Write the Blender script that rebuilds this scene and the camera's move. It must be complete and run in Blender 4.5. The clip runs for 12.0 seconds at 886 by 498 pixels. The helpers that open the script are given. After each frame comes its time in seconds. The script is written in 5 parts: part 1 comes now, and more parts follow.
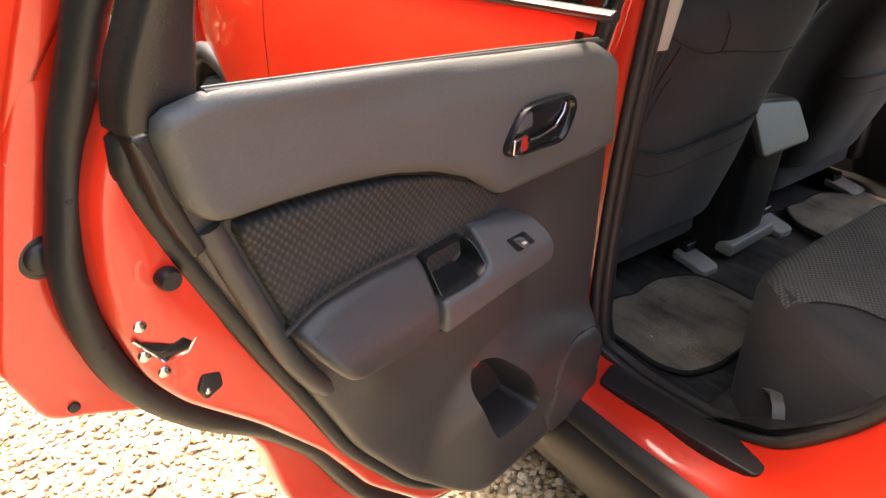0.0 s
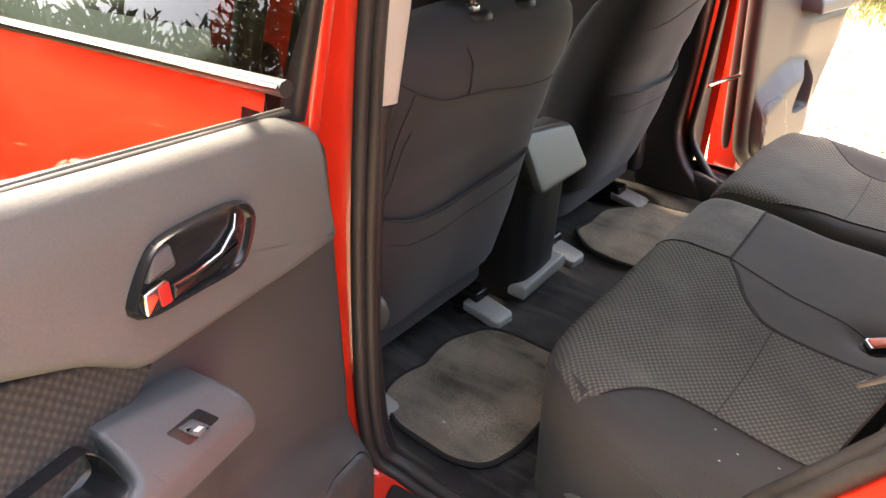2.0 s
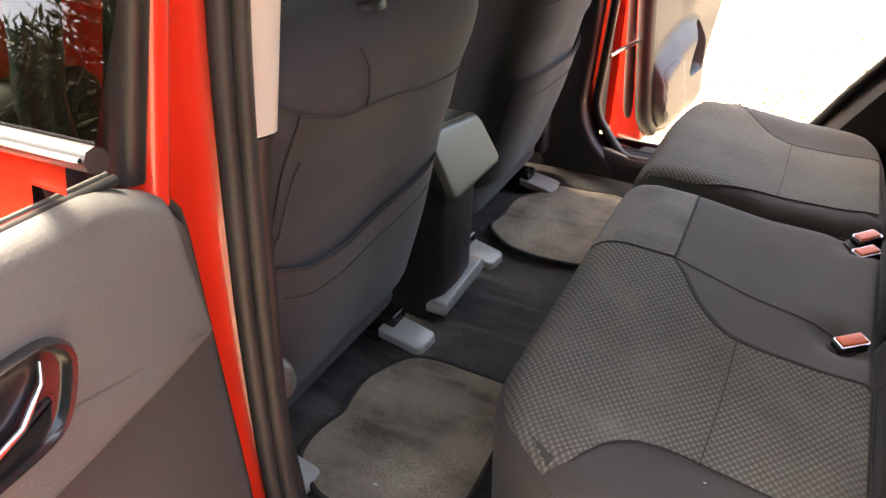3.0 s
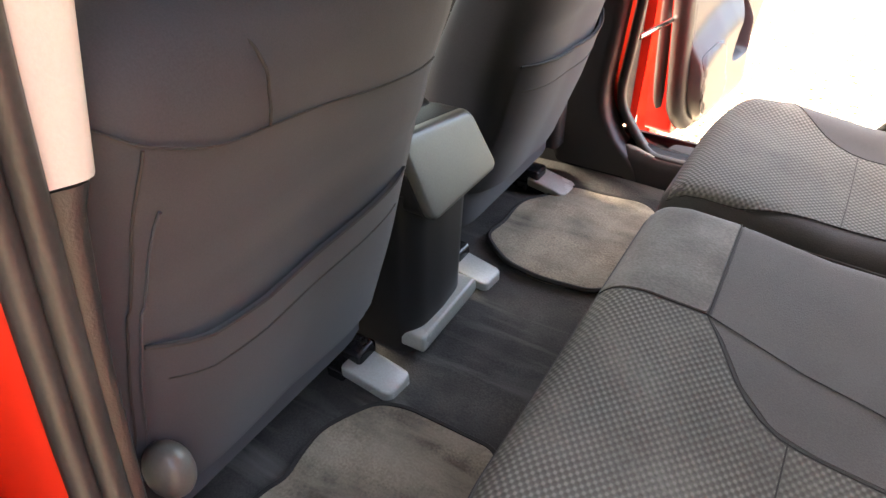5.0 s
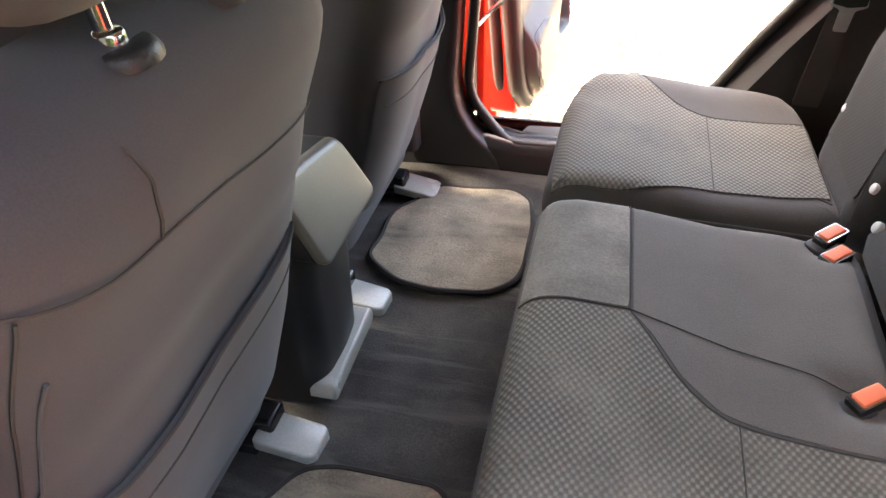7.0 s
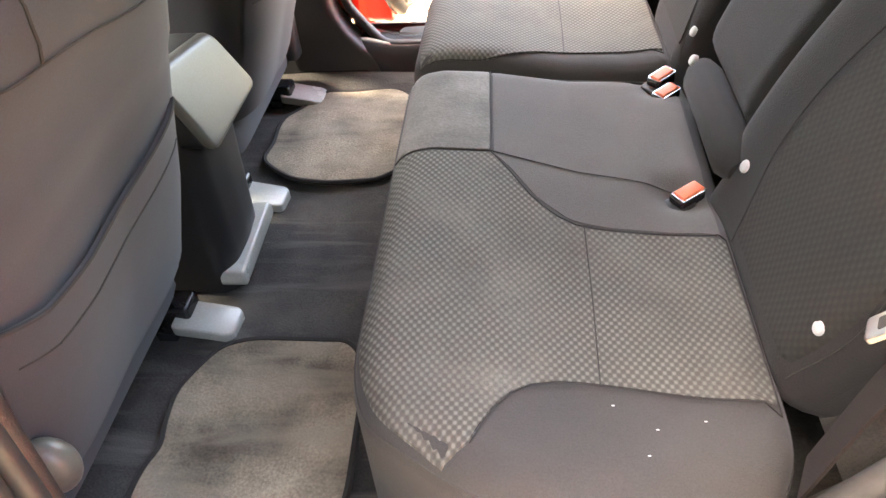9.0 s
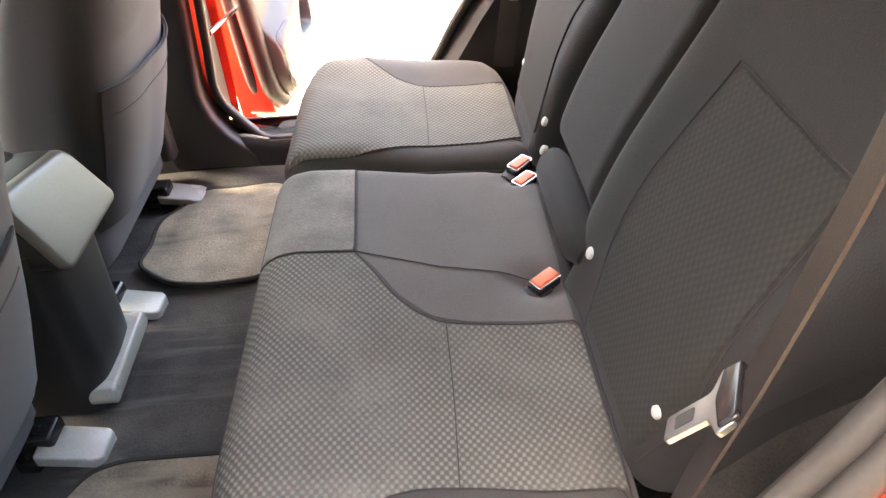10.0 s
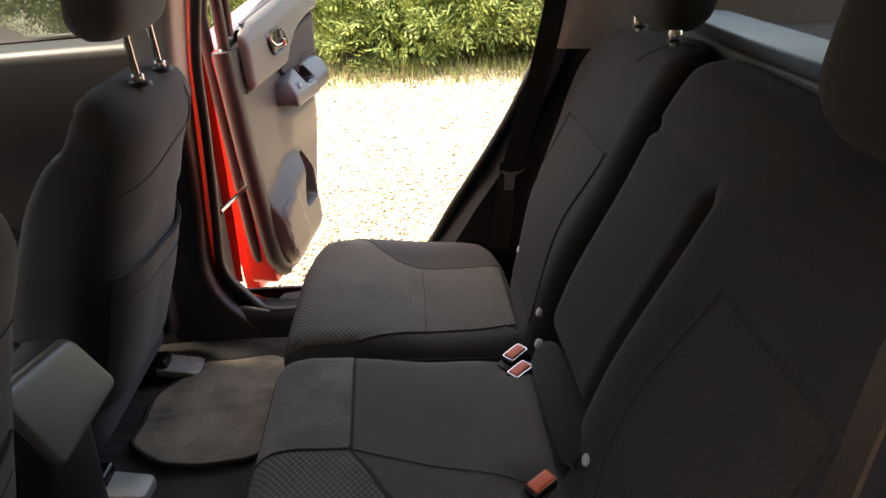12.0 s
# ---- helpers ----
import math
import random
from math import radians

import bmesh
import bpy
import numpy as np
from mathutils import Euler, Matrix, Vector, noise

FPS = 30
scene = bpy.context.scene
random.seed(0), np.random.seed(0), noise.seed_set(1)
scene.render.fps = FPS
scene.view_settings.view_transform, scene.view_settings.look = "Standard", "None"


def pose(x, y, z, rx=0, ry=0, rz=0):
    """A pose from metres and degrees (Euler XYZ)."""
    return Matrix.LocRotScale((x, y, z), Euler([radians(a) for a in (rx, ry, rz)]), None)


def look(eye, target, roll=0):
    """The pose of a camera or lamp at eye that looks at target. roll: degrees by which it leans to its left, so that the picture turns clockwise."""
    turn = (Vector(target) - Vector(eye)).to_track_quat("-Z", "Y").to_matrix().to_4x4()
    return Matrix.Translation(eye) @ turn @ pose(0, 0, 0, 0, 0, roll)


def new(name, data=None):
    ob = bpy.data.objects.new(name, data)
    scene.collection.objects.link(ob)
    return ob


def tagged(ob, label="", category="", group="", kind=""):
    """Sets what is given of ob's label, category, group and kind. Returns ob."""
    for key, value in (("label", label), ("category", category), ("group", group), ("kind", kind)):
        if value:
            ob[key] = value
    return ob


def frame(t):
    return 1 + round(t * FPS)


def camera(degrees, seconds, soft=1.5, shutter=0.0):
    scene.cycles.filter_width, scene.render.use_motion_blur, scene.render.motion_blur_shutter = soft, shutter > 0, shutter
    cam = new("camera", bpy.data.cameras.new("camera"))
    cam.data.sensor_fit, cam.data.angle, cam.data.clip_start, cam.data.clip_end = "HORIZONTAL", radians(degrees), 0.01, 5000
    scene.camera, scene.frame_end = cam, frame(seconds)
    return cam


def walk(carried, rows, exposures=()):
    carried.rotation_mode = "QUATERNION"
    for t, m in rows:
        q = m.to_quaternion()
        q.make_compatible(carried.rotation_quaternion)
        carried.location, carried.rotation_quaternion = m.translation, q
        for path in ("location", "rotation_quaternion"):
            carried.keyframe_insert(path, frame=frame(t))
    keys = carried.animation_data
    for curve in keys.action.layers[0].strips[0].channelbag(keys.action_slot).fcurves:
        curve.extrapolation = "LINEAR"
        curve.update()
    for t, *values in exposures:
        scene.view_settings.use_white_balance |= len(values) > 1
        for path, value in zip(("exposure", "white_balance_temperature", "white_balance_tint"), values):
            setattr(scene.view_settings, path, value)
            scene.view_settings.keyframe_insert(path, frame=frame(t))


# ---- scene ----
from mathutils.geometry import delaunay_2d_cdt

cam = camera(65.3, 12.0)
PATH = [
    (0, (0.177, -1.561, 1.366), (-1.239, -0.587, 0.343), -1.3),
    (0.5, (0.152, -1.515, 1.365), (-1.163, -0.439, 0.31), -1.4),
    (1, (0.12, -1.423, 1.358), (-1.102, -0.223, 0.324), -1.4),
    (1.5, (0.071, -1.312, 1.353), (-1.057, -0.02, 0.323), -0.4),
    (2, (0.04, -1.233, 1.355), (-1.047, 0.093, 0.325), -0.4),
    (2.5, (-0.035, -1.139, 1.342), (-0.945, 0.3, 0.292), -0.4),
    (3, (-0.108, -1.072, 1.328), (-0.921, 0.386, 0.227), -1.3),
    (5, (-0.173, -0.811, 1.271), (-1.016, 0.568, 0.092), -0.5),
    (5.5, (-0.191, -0.765, 1.285), (-0.97, 0.651, 0.106), -0.7),
    (6, (-0.243, -0.744, 1.294), (-0.839, 0.754, 0.11), -0.8),
    (6.5, (-0.28, -0.744, 1.291), (-0.765, 0.777, 0.087), -1.8),
    (8.5, (-0.238, -0.866, 1.268), (-0.524, 0.613, -0.047), -4.3),
    (9, (-0.203, -0.9, 1.26), (-0.391, 0.558, -0.096), -4.5),
    (9.5, (-0.159, -0.899, 1.269), (-0.208, 0.61, -0.043), -3.4),
    (10, (-0.125, -0.879, 1.298), (-0.08, 0.703, 0.076), -3.2),
    (10.5, (-0.109, -0.86, 1.328), (0.015, 0.801, 0.22), -2.8),
    (11, (-0.109, -0.858, 1.36), (0.019, 0.887, 0.391), -2.6),
    (11.5, (-0.12, -0.861, 1.377), (-0.036, 0.929, 0.488), -2.4),
    (12, (-0.122, -0.86, 1.381), (-0.041, 0.936, 0.505), -1.9),
]
walk(cam, [(t, look(eye, target, roll)) for t, eye, target, roll in PATH],
     [(0.0, 2.80, 7800, 11), (0.5, 2.80, 7800, 11), (1.0, 3.43, 7900, 11), (1.5, 3.63, 8000, 11), (2.5, 3.80, 8000, 11), (3.2, 3.85, 7900, 11), (4.8, 4.42, 7700, 11), (5.5, 4.5, 7700, 11), (6.5, 4.55, 7700, 11), (8.3, 4.95, 7900, 11), (9.0, 5.1, 8000, 11), (9.5, 5.4, 8000, 11), (10.0, 5.0, 7950, 11), (10.5, 4.45, 7900, 11), (11.0, 3.68, 7800, 11), (11.5, 3.02, 7700, 11), (12.0, 2.64, 7700, 11)])

# ---- light ----
world = bpy.data.worlds.new("sky")
scene.world = world
world.use_nodes = True
wn = world.node_tree.nodes
sky = wn.new("ShaderNodeTexSky")
sky.sky_type = "NISHITA"
sky.sun_disc = False
sky.sun_elevation = radians(65)
SUN_FROM = Vector((-1.0, 0.08, 0.0)).normalized()
sky.sun_rotation = math.atan2(SUN_FROM.x, SUN_FROM.y)
world.node_tree.links.new(sky.outputs[0], wn["Background"].inputs[0])
sky.dust_density = 5.0
wn["Background"].inputs[1].default_value = 0.15
sun = new("sun", bpy.data.lights.new("sun", "SUN"))
sun.data.energy = 2.0
sun.data.angle = radians(14)
sun.data.color = (1.0, 0.93, 0.84)
sun.matrix_world = look(SUN_FROM * math.cos(radians(65)) * 10 + Vector((0, 0, 10 * math.sin(radians(65)))), (0, 0, 0))


# ---- materials ----
def mat(name, base, rough=0.6, vary=0.25, scale=6.0, fine=180.0, bump=0.15, metal=0.0, coat=0.0, tint=None, spec=0.5, sheen=0.0, stain=0.0):
    m = bpy.data.materials.new(name)
    m.use_nodes = True
    nt = m.node_tree
    b = nt.nodes["Principled BSDF"]
    b.inputs["Roughness"].default_value = rough
    b.inputs["Metallic"].default_value = metal
    b.inputs["Coat Weight"].default_value = coat
    b.inputs["Coat Roughness"].default_value = 0.04
    b.inputs["Specular IOR Level"].default_value = spec
    b.inputs["Sheen Weight"].default_value = sheen
    tc = nt.nodes.new("ShaderNodeTexCoord")
    big = nt.nodes.new("ShaderNodeTexNoise")
    big.inputs["Scale"].default_value = scale
    big.inputs["Detail"].default_value = 5
    small = nt.nodes.new("ShaderNodeTexNoise")
    small.inputs["Scale"].default_value = fine
    small.inputs["Detail"].default_value = 3
    for n in (big, small):
        nt.links.new(tc.outputs["Object"], n.inputs["Vector"])
    ramp = nt.nodes.new("ShaderNodeValToRGB")
    c2 = tint or base
    ramp.color_ramp.elements[0].position, ramp.color_ramp.elements[1].position = 0.32, 0.68
    ramp.color_ramp.elements[0].color = (*[c * (1 - vary) for c in base], 1)
    ramp.color_ramp.elements[1].color = (*[c * (1 + vary) for c in c2], 1)
    nt.links.new(big.outputs["Fac"], ramp.inputs["Fac"])
    mix = nt.nodes.new("ShaderNodeMix")
    mix.data_type, mix.blend_type = "RGBA", "OVERLAY"
    mix.inputs["Factor"].default_value = min(1.0, vary * 1.6)
    nt.links.new(ramp.outputs["Color"], mix.inputs["A"])
    nt.links.new(small.outputs["Fac"], mix.inputs["B"])
    nt.links.new(mix.outputs["Result"], b.inputs["Base Color"])
    rr = nt.nodes.new("ShaderNodeMapRange")
    rr.inputs["To Min"].default_value, rr.inputs["To Max"].default_value = max(0.02, rough - 0.1), min(1.0, rough + 0.1)
    nt.links.new(big.outputs["Fac"], rr.inputs["Value"])
    nt.links.new(rr.outputs["Result"], b.inputs["Roughness"])
    if bump:
        bp = nt.nodes.new("ShaderNodeBump")
        bp.inputs["Strength"].default_value = bump
        bp.inputs["Distance"].default_value = 0.002
        nt.links.new(small.outputs["Fac"], bp.inputs["Height"])
        nt.links.new(bp.outputs["Normal"], b.inputs["Normal"])
    return m


def woven(name, dark, mid, light, axes, pitch, rough=0.9, relief=0.5):
    """Dotted mesh cloth: pale knots on a dark ground, in staggered rows, with worn patches."""
    m = mat(name, mid, rough, 0.45, 11.0, 240.0, 0.1)
    nt = m.node_tree
    b = nt.nodes["Principled BSDF"]
    src = b.inputs["Base Color"].links[0].from_socket
    tc = nt.nodes.new("ShaderNodeTexCoord")
    sep = nt.nodes.new("ShaderNodeSeparateXYZ")
    nt.links.new(tc.outputs["Object"], sep.inputs[0])
    waves = []
    for axis, stretch in ((axes[0], 1.0), (axes[1], 0.8)):
        k = nt.nodes.new("ShaderNodeMath")
        k.operation = "MULTIPLY"
        k.inputs[1].default_value = math.pi / pitch * stretch
        nt.links.new(sep.outputs[axis], k.inputs[0])
        s = nt.nodes.new("ShaderNodeMath")
        s.operation = "SINE"
        nt.links.new(k.outputs[0], s.inputs[0])
        waves.append(s)
    prod = nt.nodes.new("ShaderNodeMath")
    prod.operation = "MULTIPLY"
    nt.links.new(waves[0].outputs[0], prod.inputs[0])
    nt.links.new(waves[1].outputs[0], prod.inputs[1])
    mr = nt.nodes.new("ShaderNodeMapRange")
    mr.inputs["From Min"].default_value, mr.inputs["From Max"].default_value = -0.9, 1.0
    nt.links.new(prod.outputs[0], mr.inputs["Value"])
    knots = nt.nodes.new("ShaderNodeValToRGB")
    kr = knots.color_ramp
    kr.elements[0].color, kr.elements[1].color = (*dark, 1), (*light, 1)
    kr.elements[0].position, kr.elements[1].position = 0.27, 0.84
    kr.elements.new(0.58).color = (*mid, 1)
    nt.links.new(mr.outputs[0], knots.inputs["Fac"])
    wear = nt.nodes.new("ShaderNodeTexNoise")
    wear.inputs["Scale"].default_value = 9.0
    wear.inputs["Detail"].default_value = 4.0
    wm = nt.nodes.new("ShaderNodeMapRange")
    wm.inputs["From Min"].default_value, wm.inputs["From Max"].default_value = 0.3, 0.7
    wm.inputs["To Min"].default_value = 0.42
    nt.links.new(tc.outputs["Object"], wear.inputs["Vector"])
    nt.links.new(wear.outputs["Fac"], wm.inputs["Value"])
    mix = nt.nodes.new("ShaderNodeMix")
    mix.data_type = "RGBA"
    nt.links.new(wm.outputs[0], mix.inputs["Factor"])
    nt.links.new(src, mix.inputs["A"])
    nt.links.new(knots.outputs["Color"], mix.inputs["B"])
    nt.links.new(mix.outputs["Result"], b.inputs["Base Color"])
    bp = nt.nodes.new("ShaderNodeBump")
    bp.inputs["Strength"].default_value, bp.inputs["Distance"].default_value = relief, 0.0012
    nt.links.new(prod.outputs[0], bp.inputs["Height"])
    nt.links.new(bp.outputs["Normal"], b.inputs["Normal"])
    return m


def glass(name, tint=(0.9, 0.95, 0.92)):
    m = bpy.data.materials.new(name)
    m.use_nodes = True
    nt = m.node_tree
    nt.nodes.remove(nt.nodes["Principled BSDF"])
    tr = nt.nodes.new("ShaderNodeBsdfTransparent")
    tr.inputs[0].default_value = (*tint, 1)
    gl = nt.nodes.new("ShaderNodeBsdfGlossy")
    gl.inputs["Roughness"].default_value = 0.01
    fr = nt.nodes.new("ShaderNodeFresnel")
    fr.inputs[0].default_value = 1.45
    mix = nt.nodes.new("ShaderNodeMixShader")
    nt.links.new(fr.outputs[0], mix.inputs[0])
    nt.links.new(tr.outputs[0], mix.inputs[1])
    nt.links.new(gl.outputs[0], mix.inputs[2])
    nt.links.new(mix.outputs[0], nt.nodes["Material Output"].inputs[0])
    return m


def brushed(m, pale, stretch, lo, hi):
    """Adds long pale streaks, as brushing leaves in a dusty pile."""
    nt = m.node_tree
    b = nt.nodes["Principled BSDF"]
    src = b.inputs["Base Color"].links[0].from_socket
    tc = nt.nodes.new("ShaderNodeTexCoord")
    mp = nt.nodes.new("ShaderNodeMapping")
    mp.inputs["Scale"].default_value = stretch
    no = nt.nodes.new("ShaderNodeTexNoise")
    no.inputs["Scale"].default_value, no.inputs["Detail"].default_value, no.inputs["Distortion"].default_value = 1.0, 6.0, 0.6
    mr = nt.nodes.new("ShaderNodeMapRange")
    mr.inputs["From Min"].default_value, mr.inputs["From Max"].default_value = lo, hi
    mix = nt.nodes.new("ShaderNodeMix")
    mix.data_type = "RGBA"
    nt.links.new(tc.outputs["Object"], mp.inputs["Vector"])
    nt.links.new(mp.outputs["Vector"], no.inputs["Vector"])
    nt.links.new(no.outputs["Fac"], mr.inputs["Value"])
    nt.links.new(mr.outputs[0], mix.inputs["Factor"])
    nt.links.new(src, mix.inputs["A"])
    mix.inputs["B"].default_value = (*pale, 1)
    nt.links.new(mix.outputs["Result"], b.inputs["Base Color"])
    return m


RED = mat("red_paint", (0.80, 0.036, 0.016), 0.32, 0.04, 3.0, 90.0, 0.0, coat=1.0)
VINYL = mat("grey_vinyl", (0.110, 0.113, 0.108), 0.46, 0.10, 4.0, 420.0, 0.25)
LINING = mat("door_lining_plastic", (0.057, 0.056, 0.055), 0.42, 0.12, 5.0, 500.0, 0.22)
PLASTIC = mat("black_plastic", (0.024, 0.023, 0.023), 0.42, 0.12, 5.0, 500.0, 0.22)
ARMTOP = mat("satin_grey_plastic", (0.088, 0.092, 0.095), 0.40, 0.08, 5.0, 500.0, 0.15)
GLOSS = mat("gloss_black_plastic", (0.016, 0.016, 0.017), 0.22, 0.1, 5.0, 300.0, 0.03)
SEALRUBBER = mat("grey_seal_rubber", (0.036, 0.034, 0.032), 0.5, 0.2, 12.0, 200.0, 0.15)
RUBBER = mat("black_rubber", (0.018, 0.018, 0.018), 0.46, 0.2, 12.0, 200.0, 0.15)
# same cloth as the centre panel, darkened to paint shade on the sides
SHADED_SIDECLOTH = mat("charcoal_bolster_cloth", (0.058, 0.055, 0.053), 0.95, 0.18, 5.0, 520.0, 0.25, sheen=0.08)
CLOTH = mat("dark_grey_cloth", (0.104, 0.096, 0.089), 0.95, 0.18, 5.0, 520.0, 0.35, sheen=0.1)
# seat cloth again, darkened to paint the shade on the backrests
SHADED_BACKCLOTH = mat("shaded_backrest_cloth", (0.025, 0.0238, 0.023), 0.95, 0.18, 5.0, 520.0, 0.35, sheen=0.05)
COVER = mat("grey_seat_cloth", (0.050, 0.050, 0.056), 0.95, 0.18, 4.0, 700.0, 0.07, sheen=0.12)
SUEDE = mat("worn_suede_cloth", (0.140, 0.130, 0.110), 0.95, 0.30, 11.0, 260.0, 0.35, tint=(0.16, 0.150, 0.132), sheen=0.15)
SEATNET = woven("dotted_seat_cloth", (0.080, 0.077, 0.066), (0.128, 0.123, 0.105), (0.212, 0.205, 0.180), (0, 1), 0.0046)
# dotted cloth with the backrest shade put into its colours
SHADED_BACKNET = woven("shaded_dotted_backrest_cloth", (0.024, 0.0233, 0.020), (0.030, 0.0287, 0.025), (0.037, 0.035, 0.030), (1, 2), 0.005, 0.9, 0.12)
DOORNET = woven("dotted_door_cloth", (0.024, 0.023, 0.022), (0.040, 0.038, 0.036), (0.064, 0.061, 0.057), (1, 2), 0.0048)
CARPET = brushed(mat("black_carpet", (0.026, 0.025, 0.024), 1.0, 0.45, 9.0, 300.0, 0.6, tint=(0.042, 0.040, 0.037)), (0.095, 0.092, 0.084), (3.5, 26.0, 3.0), 0.54, 0.74)
MATPILE = brushed(mat("dusty_brown_mat", (0.150, 0.124, 0.090), 1.0, 0.42, 9.0, 260.0, 0.7, tint=(0.23, 0.195, 0.142)), (0.29, 0.250, 0.188), (4.0, 22.0, 4.0), 0.42, 0.80)
MATEDGE = mat("mat_binding", (0.022, 0.020, 0.018), 0.9, 0.2, 20.0, 300.0, 0.3)
CAPGREY = mat("olive_grey_plastic", (0.115, 0.113, 0.098), 0.36, 0.10, 5.0, 350.0, 0.12)
SILVER = mat("silver_grey_plastic", (0.36, 0.37, 0.34), 0.26, 0.10, 7.0, 250.0, 0.08)
CHROME = mat("chrome", (0.72, 0.72, 0.72), 0.14, 0.05, 6.0, 100.0, 0.0, metal=1.0)
STEEL = mat("dull_steel", (0.40, 0.40, 0.40), 0.42, 0.08, 8.0, 120.0, 0.05, metal=1.0)
ORANGE = mat("orange_button_plastic", (1.0, 0.24, 0.12), 0.5, 0.06, 9.0, 200.0, 0.03)
LOCKRED = mat("lock_red_plastic", (0.45, 0.025, 0.02), 0.4, 0.06, 9.0, 200.0, 0.03)
WHITE = mat("white_plastic", (0.62, 0.62, 0.60), 0.4, 0.06, 9.0, 200.0, 0.03)
BEIGE = mat("beige_trim", (0.66, 0.62, 0.55), 0.7, 0.06, 4.0, 350.0, 0.1)
BLACKCLOTH = mat("black_restraint_cloth", (0.030, 0.029, 0.029), 0.95, 0.16, 5.0, 520.0, 0.3)
BELT = mat("black_webbing", (0.022, 0.021, 0.021), 0.6, 0.15, 12.0, 600.0, 0.35)
BELTRED = mat("brown_red_webbing", (0.020, 0.014, 0.0125), 0.55, 0.15, 12.0, 600.0, 0.35)
SEAM = mat("seam_thread", (0.040, 0.037, 0.035), 0.9, 0.1, 30.0, 300.0, 0.0)
GLASS = glass("window_glass", (0.34, 0.38, 0.36))
DARKGLASS = glass("privacy_glass", (0.80, 0.84, 0.81))
SIDEGLASS = glass("side_window_glass", (0.26, 0.32, 0.28))
HEADCLOTH = mat("roof_lining_cloth", (0.24, 0.22, 0.20), 0.9, 0.06, 4.0, 350.0, 0.15)
GLOSSY_PLATE = mat("sill_plate_plastic", (0.020, 0.019, 0.019), 0.50, 0.12, 5.0, 500.0, 0.15)
TYRE = mat("tyre_rubber", (0.022, 0.022, 0.022), 0.8, 0.3, 15.0, 150.0, 0.4)
ALLOY = mat("alloy", (0.55, 0.55, 0.56), 0.28, 0.05, 6.0, 200.0, 0.0, metal=1.0)


# ---- mesh helpers ----
def part(name, verts, faces, material, parent=None, label="", smooth=50):
    me = bpy.data.meshes.new(name)
    me.from_pydata([tuple(v) for v in verts], [], faces)
    bm = bmesh.new()
    bm.from_mesh(me)
    bmesh.ops.remove_doubles(bm, verts=bm.verts, dist=1e-5)
    bmesh.ops.recalc_face_normals(bm, faces=bm.faces)
    bm.to_mesh(me)
    bm.free()
    if smooth:
        me.polygons.foreach_set("use_smooth", [True] * len(me.polygons))
        me.set_sharp_from_angle(angle=radians(smooth))
    me.materials.append(material)
    ob = new(name, me)
    if parent:
        ob.parent = parent
        ob.matrix_parent_inverse = parent.matrix_world.inverted()
    if label:
        ob["label"] = label
    return ob


def raw(name, verts, faces, material, parent=None):
    """A large loose mesh, linked as it is."""
    me = bpy.data.meshes.new(name)
    me.from_pydata(np.array(verts).tolist(), [], faces)
    me.materials.append(material)
    ob = new(name, me)
    if parent:
        ob.parent = parent
        ob.matrix_parent_inverse = parent.matrix_world.inverted()
    return ob


def thing(name, at, label, category, group="", kind=""):
    ob = new(name)
    ob.location = at
    ob.matrix_world = Matrix.Translation(at)
    return tagged(ob, label, category, group, kind)


def curve(pts, n=64, closed=True):
    """Points evenly spread along a smooth line through pts."""
    p = np.array(pts, float)
    k = len(p)
    out = []
    segs = k if closed else k - 1
    for i in range(segs):
        a, b = p[i], p[(i + 1) % k]
        a0 = p[i - 1] if closed or i else a * 2 - b
        b1 = p[(i + 2) % k] if closed or i + 2 < k else b * 2 - a
        for t in np.linspace(0, 1, 12, endpoint=False):
            m0, m1 = (b - a0) * 0.42, (b1 - a) * 0.42
            t2, t3 = t * t, t * t * t
            out.append((2 * t3 - 3 * t2 + 1) * a + (t3 - 2 * t2 + t) * m0 + (3 * t2 - 2 * t3) * b + (t3 - t2) * m1)
    if not closed:
        out.append(p[-1])
    q = np.array(out + ([out[0]] if closed else []))
    d = np.r_[0, np.cumsum(np.linalg.norm(np.diff(q, axis=0), axis=1))]
    s = np.linspace(0, d[-1], n, endpoint=not closed)
    return np.stack([np.interp(s, d, q[:, j]) for j in range(q.shape[1])], 1)


def rounded(pts, r, k=5):
    """A polygon with its corners rounded."""
    p = np.array(pts, float)
    out = []
    for i in range(len(p)):
        a, b, c = p[i - 1], p[i], p[(i + 1) % len(p)]
        d = min(r, np.linalg.norm(a - b) * 0.45, np.linalg.norm(c - b) * 0.45)
        s, e = b + (a - b) / np.linalg.norm(a - b) * d, b + (c - b) / np.linalg.norm(c - b) * d
        for t in np.linspace(0, 1, k):
            out.append((1 - t) ** 2 * s + 2 * t * (1 - t) * b + t * t * e)
    return np.array(out)


def even(loop, n):
    q = np.vstack([loop, loop[:1]])
    d = np.r_[0, np.cumsum(np.linalg.norm(np.diff(q, axis=0), axis=1))]
    s = np.linspace(0, d[-1], n, endpoint=False)
    return np.stack([np.interp(s, d, q[:, 0]), np.interp(s, d, q[:, 1])], 1)


def inset(loop, d):
    nx, pv = np.roll(loop, -1, 0), np.roll(loop, 1, 0)
    t = nx - pv
    t /= np.linalg.norm(t, axis=1)[:, None] + 1e-9
    area = np.sum(loop[:, 0] * nx[:, 1] - nx[:, 0] * loop[:, 1])
    n = np.stack([-t[:, 1], t[:, 0]], 1) * (1 if area > 0 else -1)
    return loop + n * d


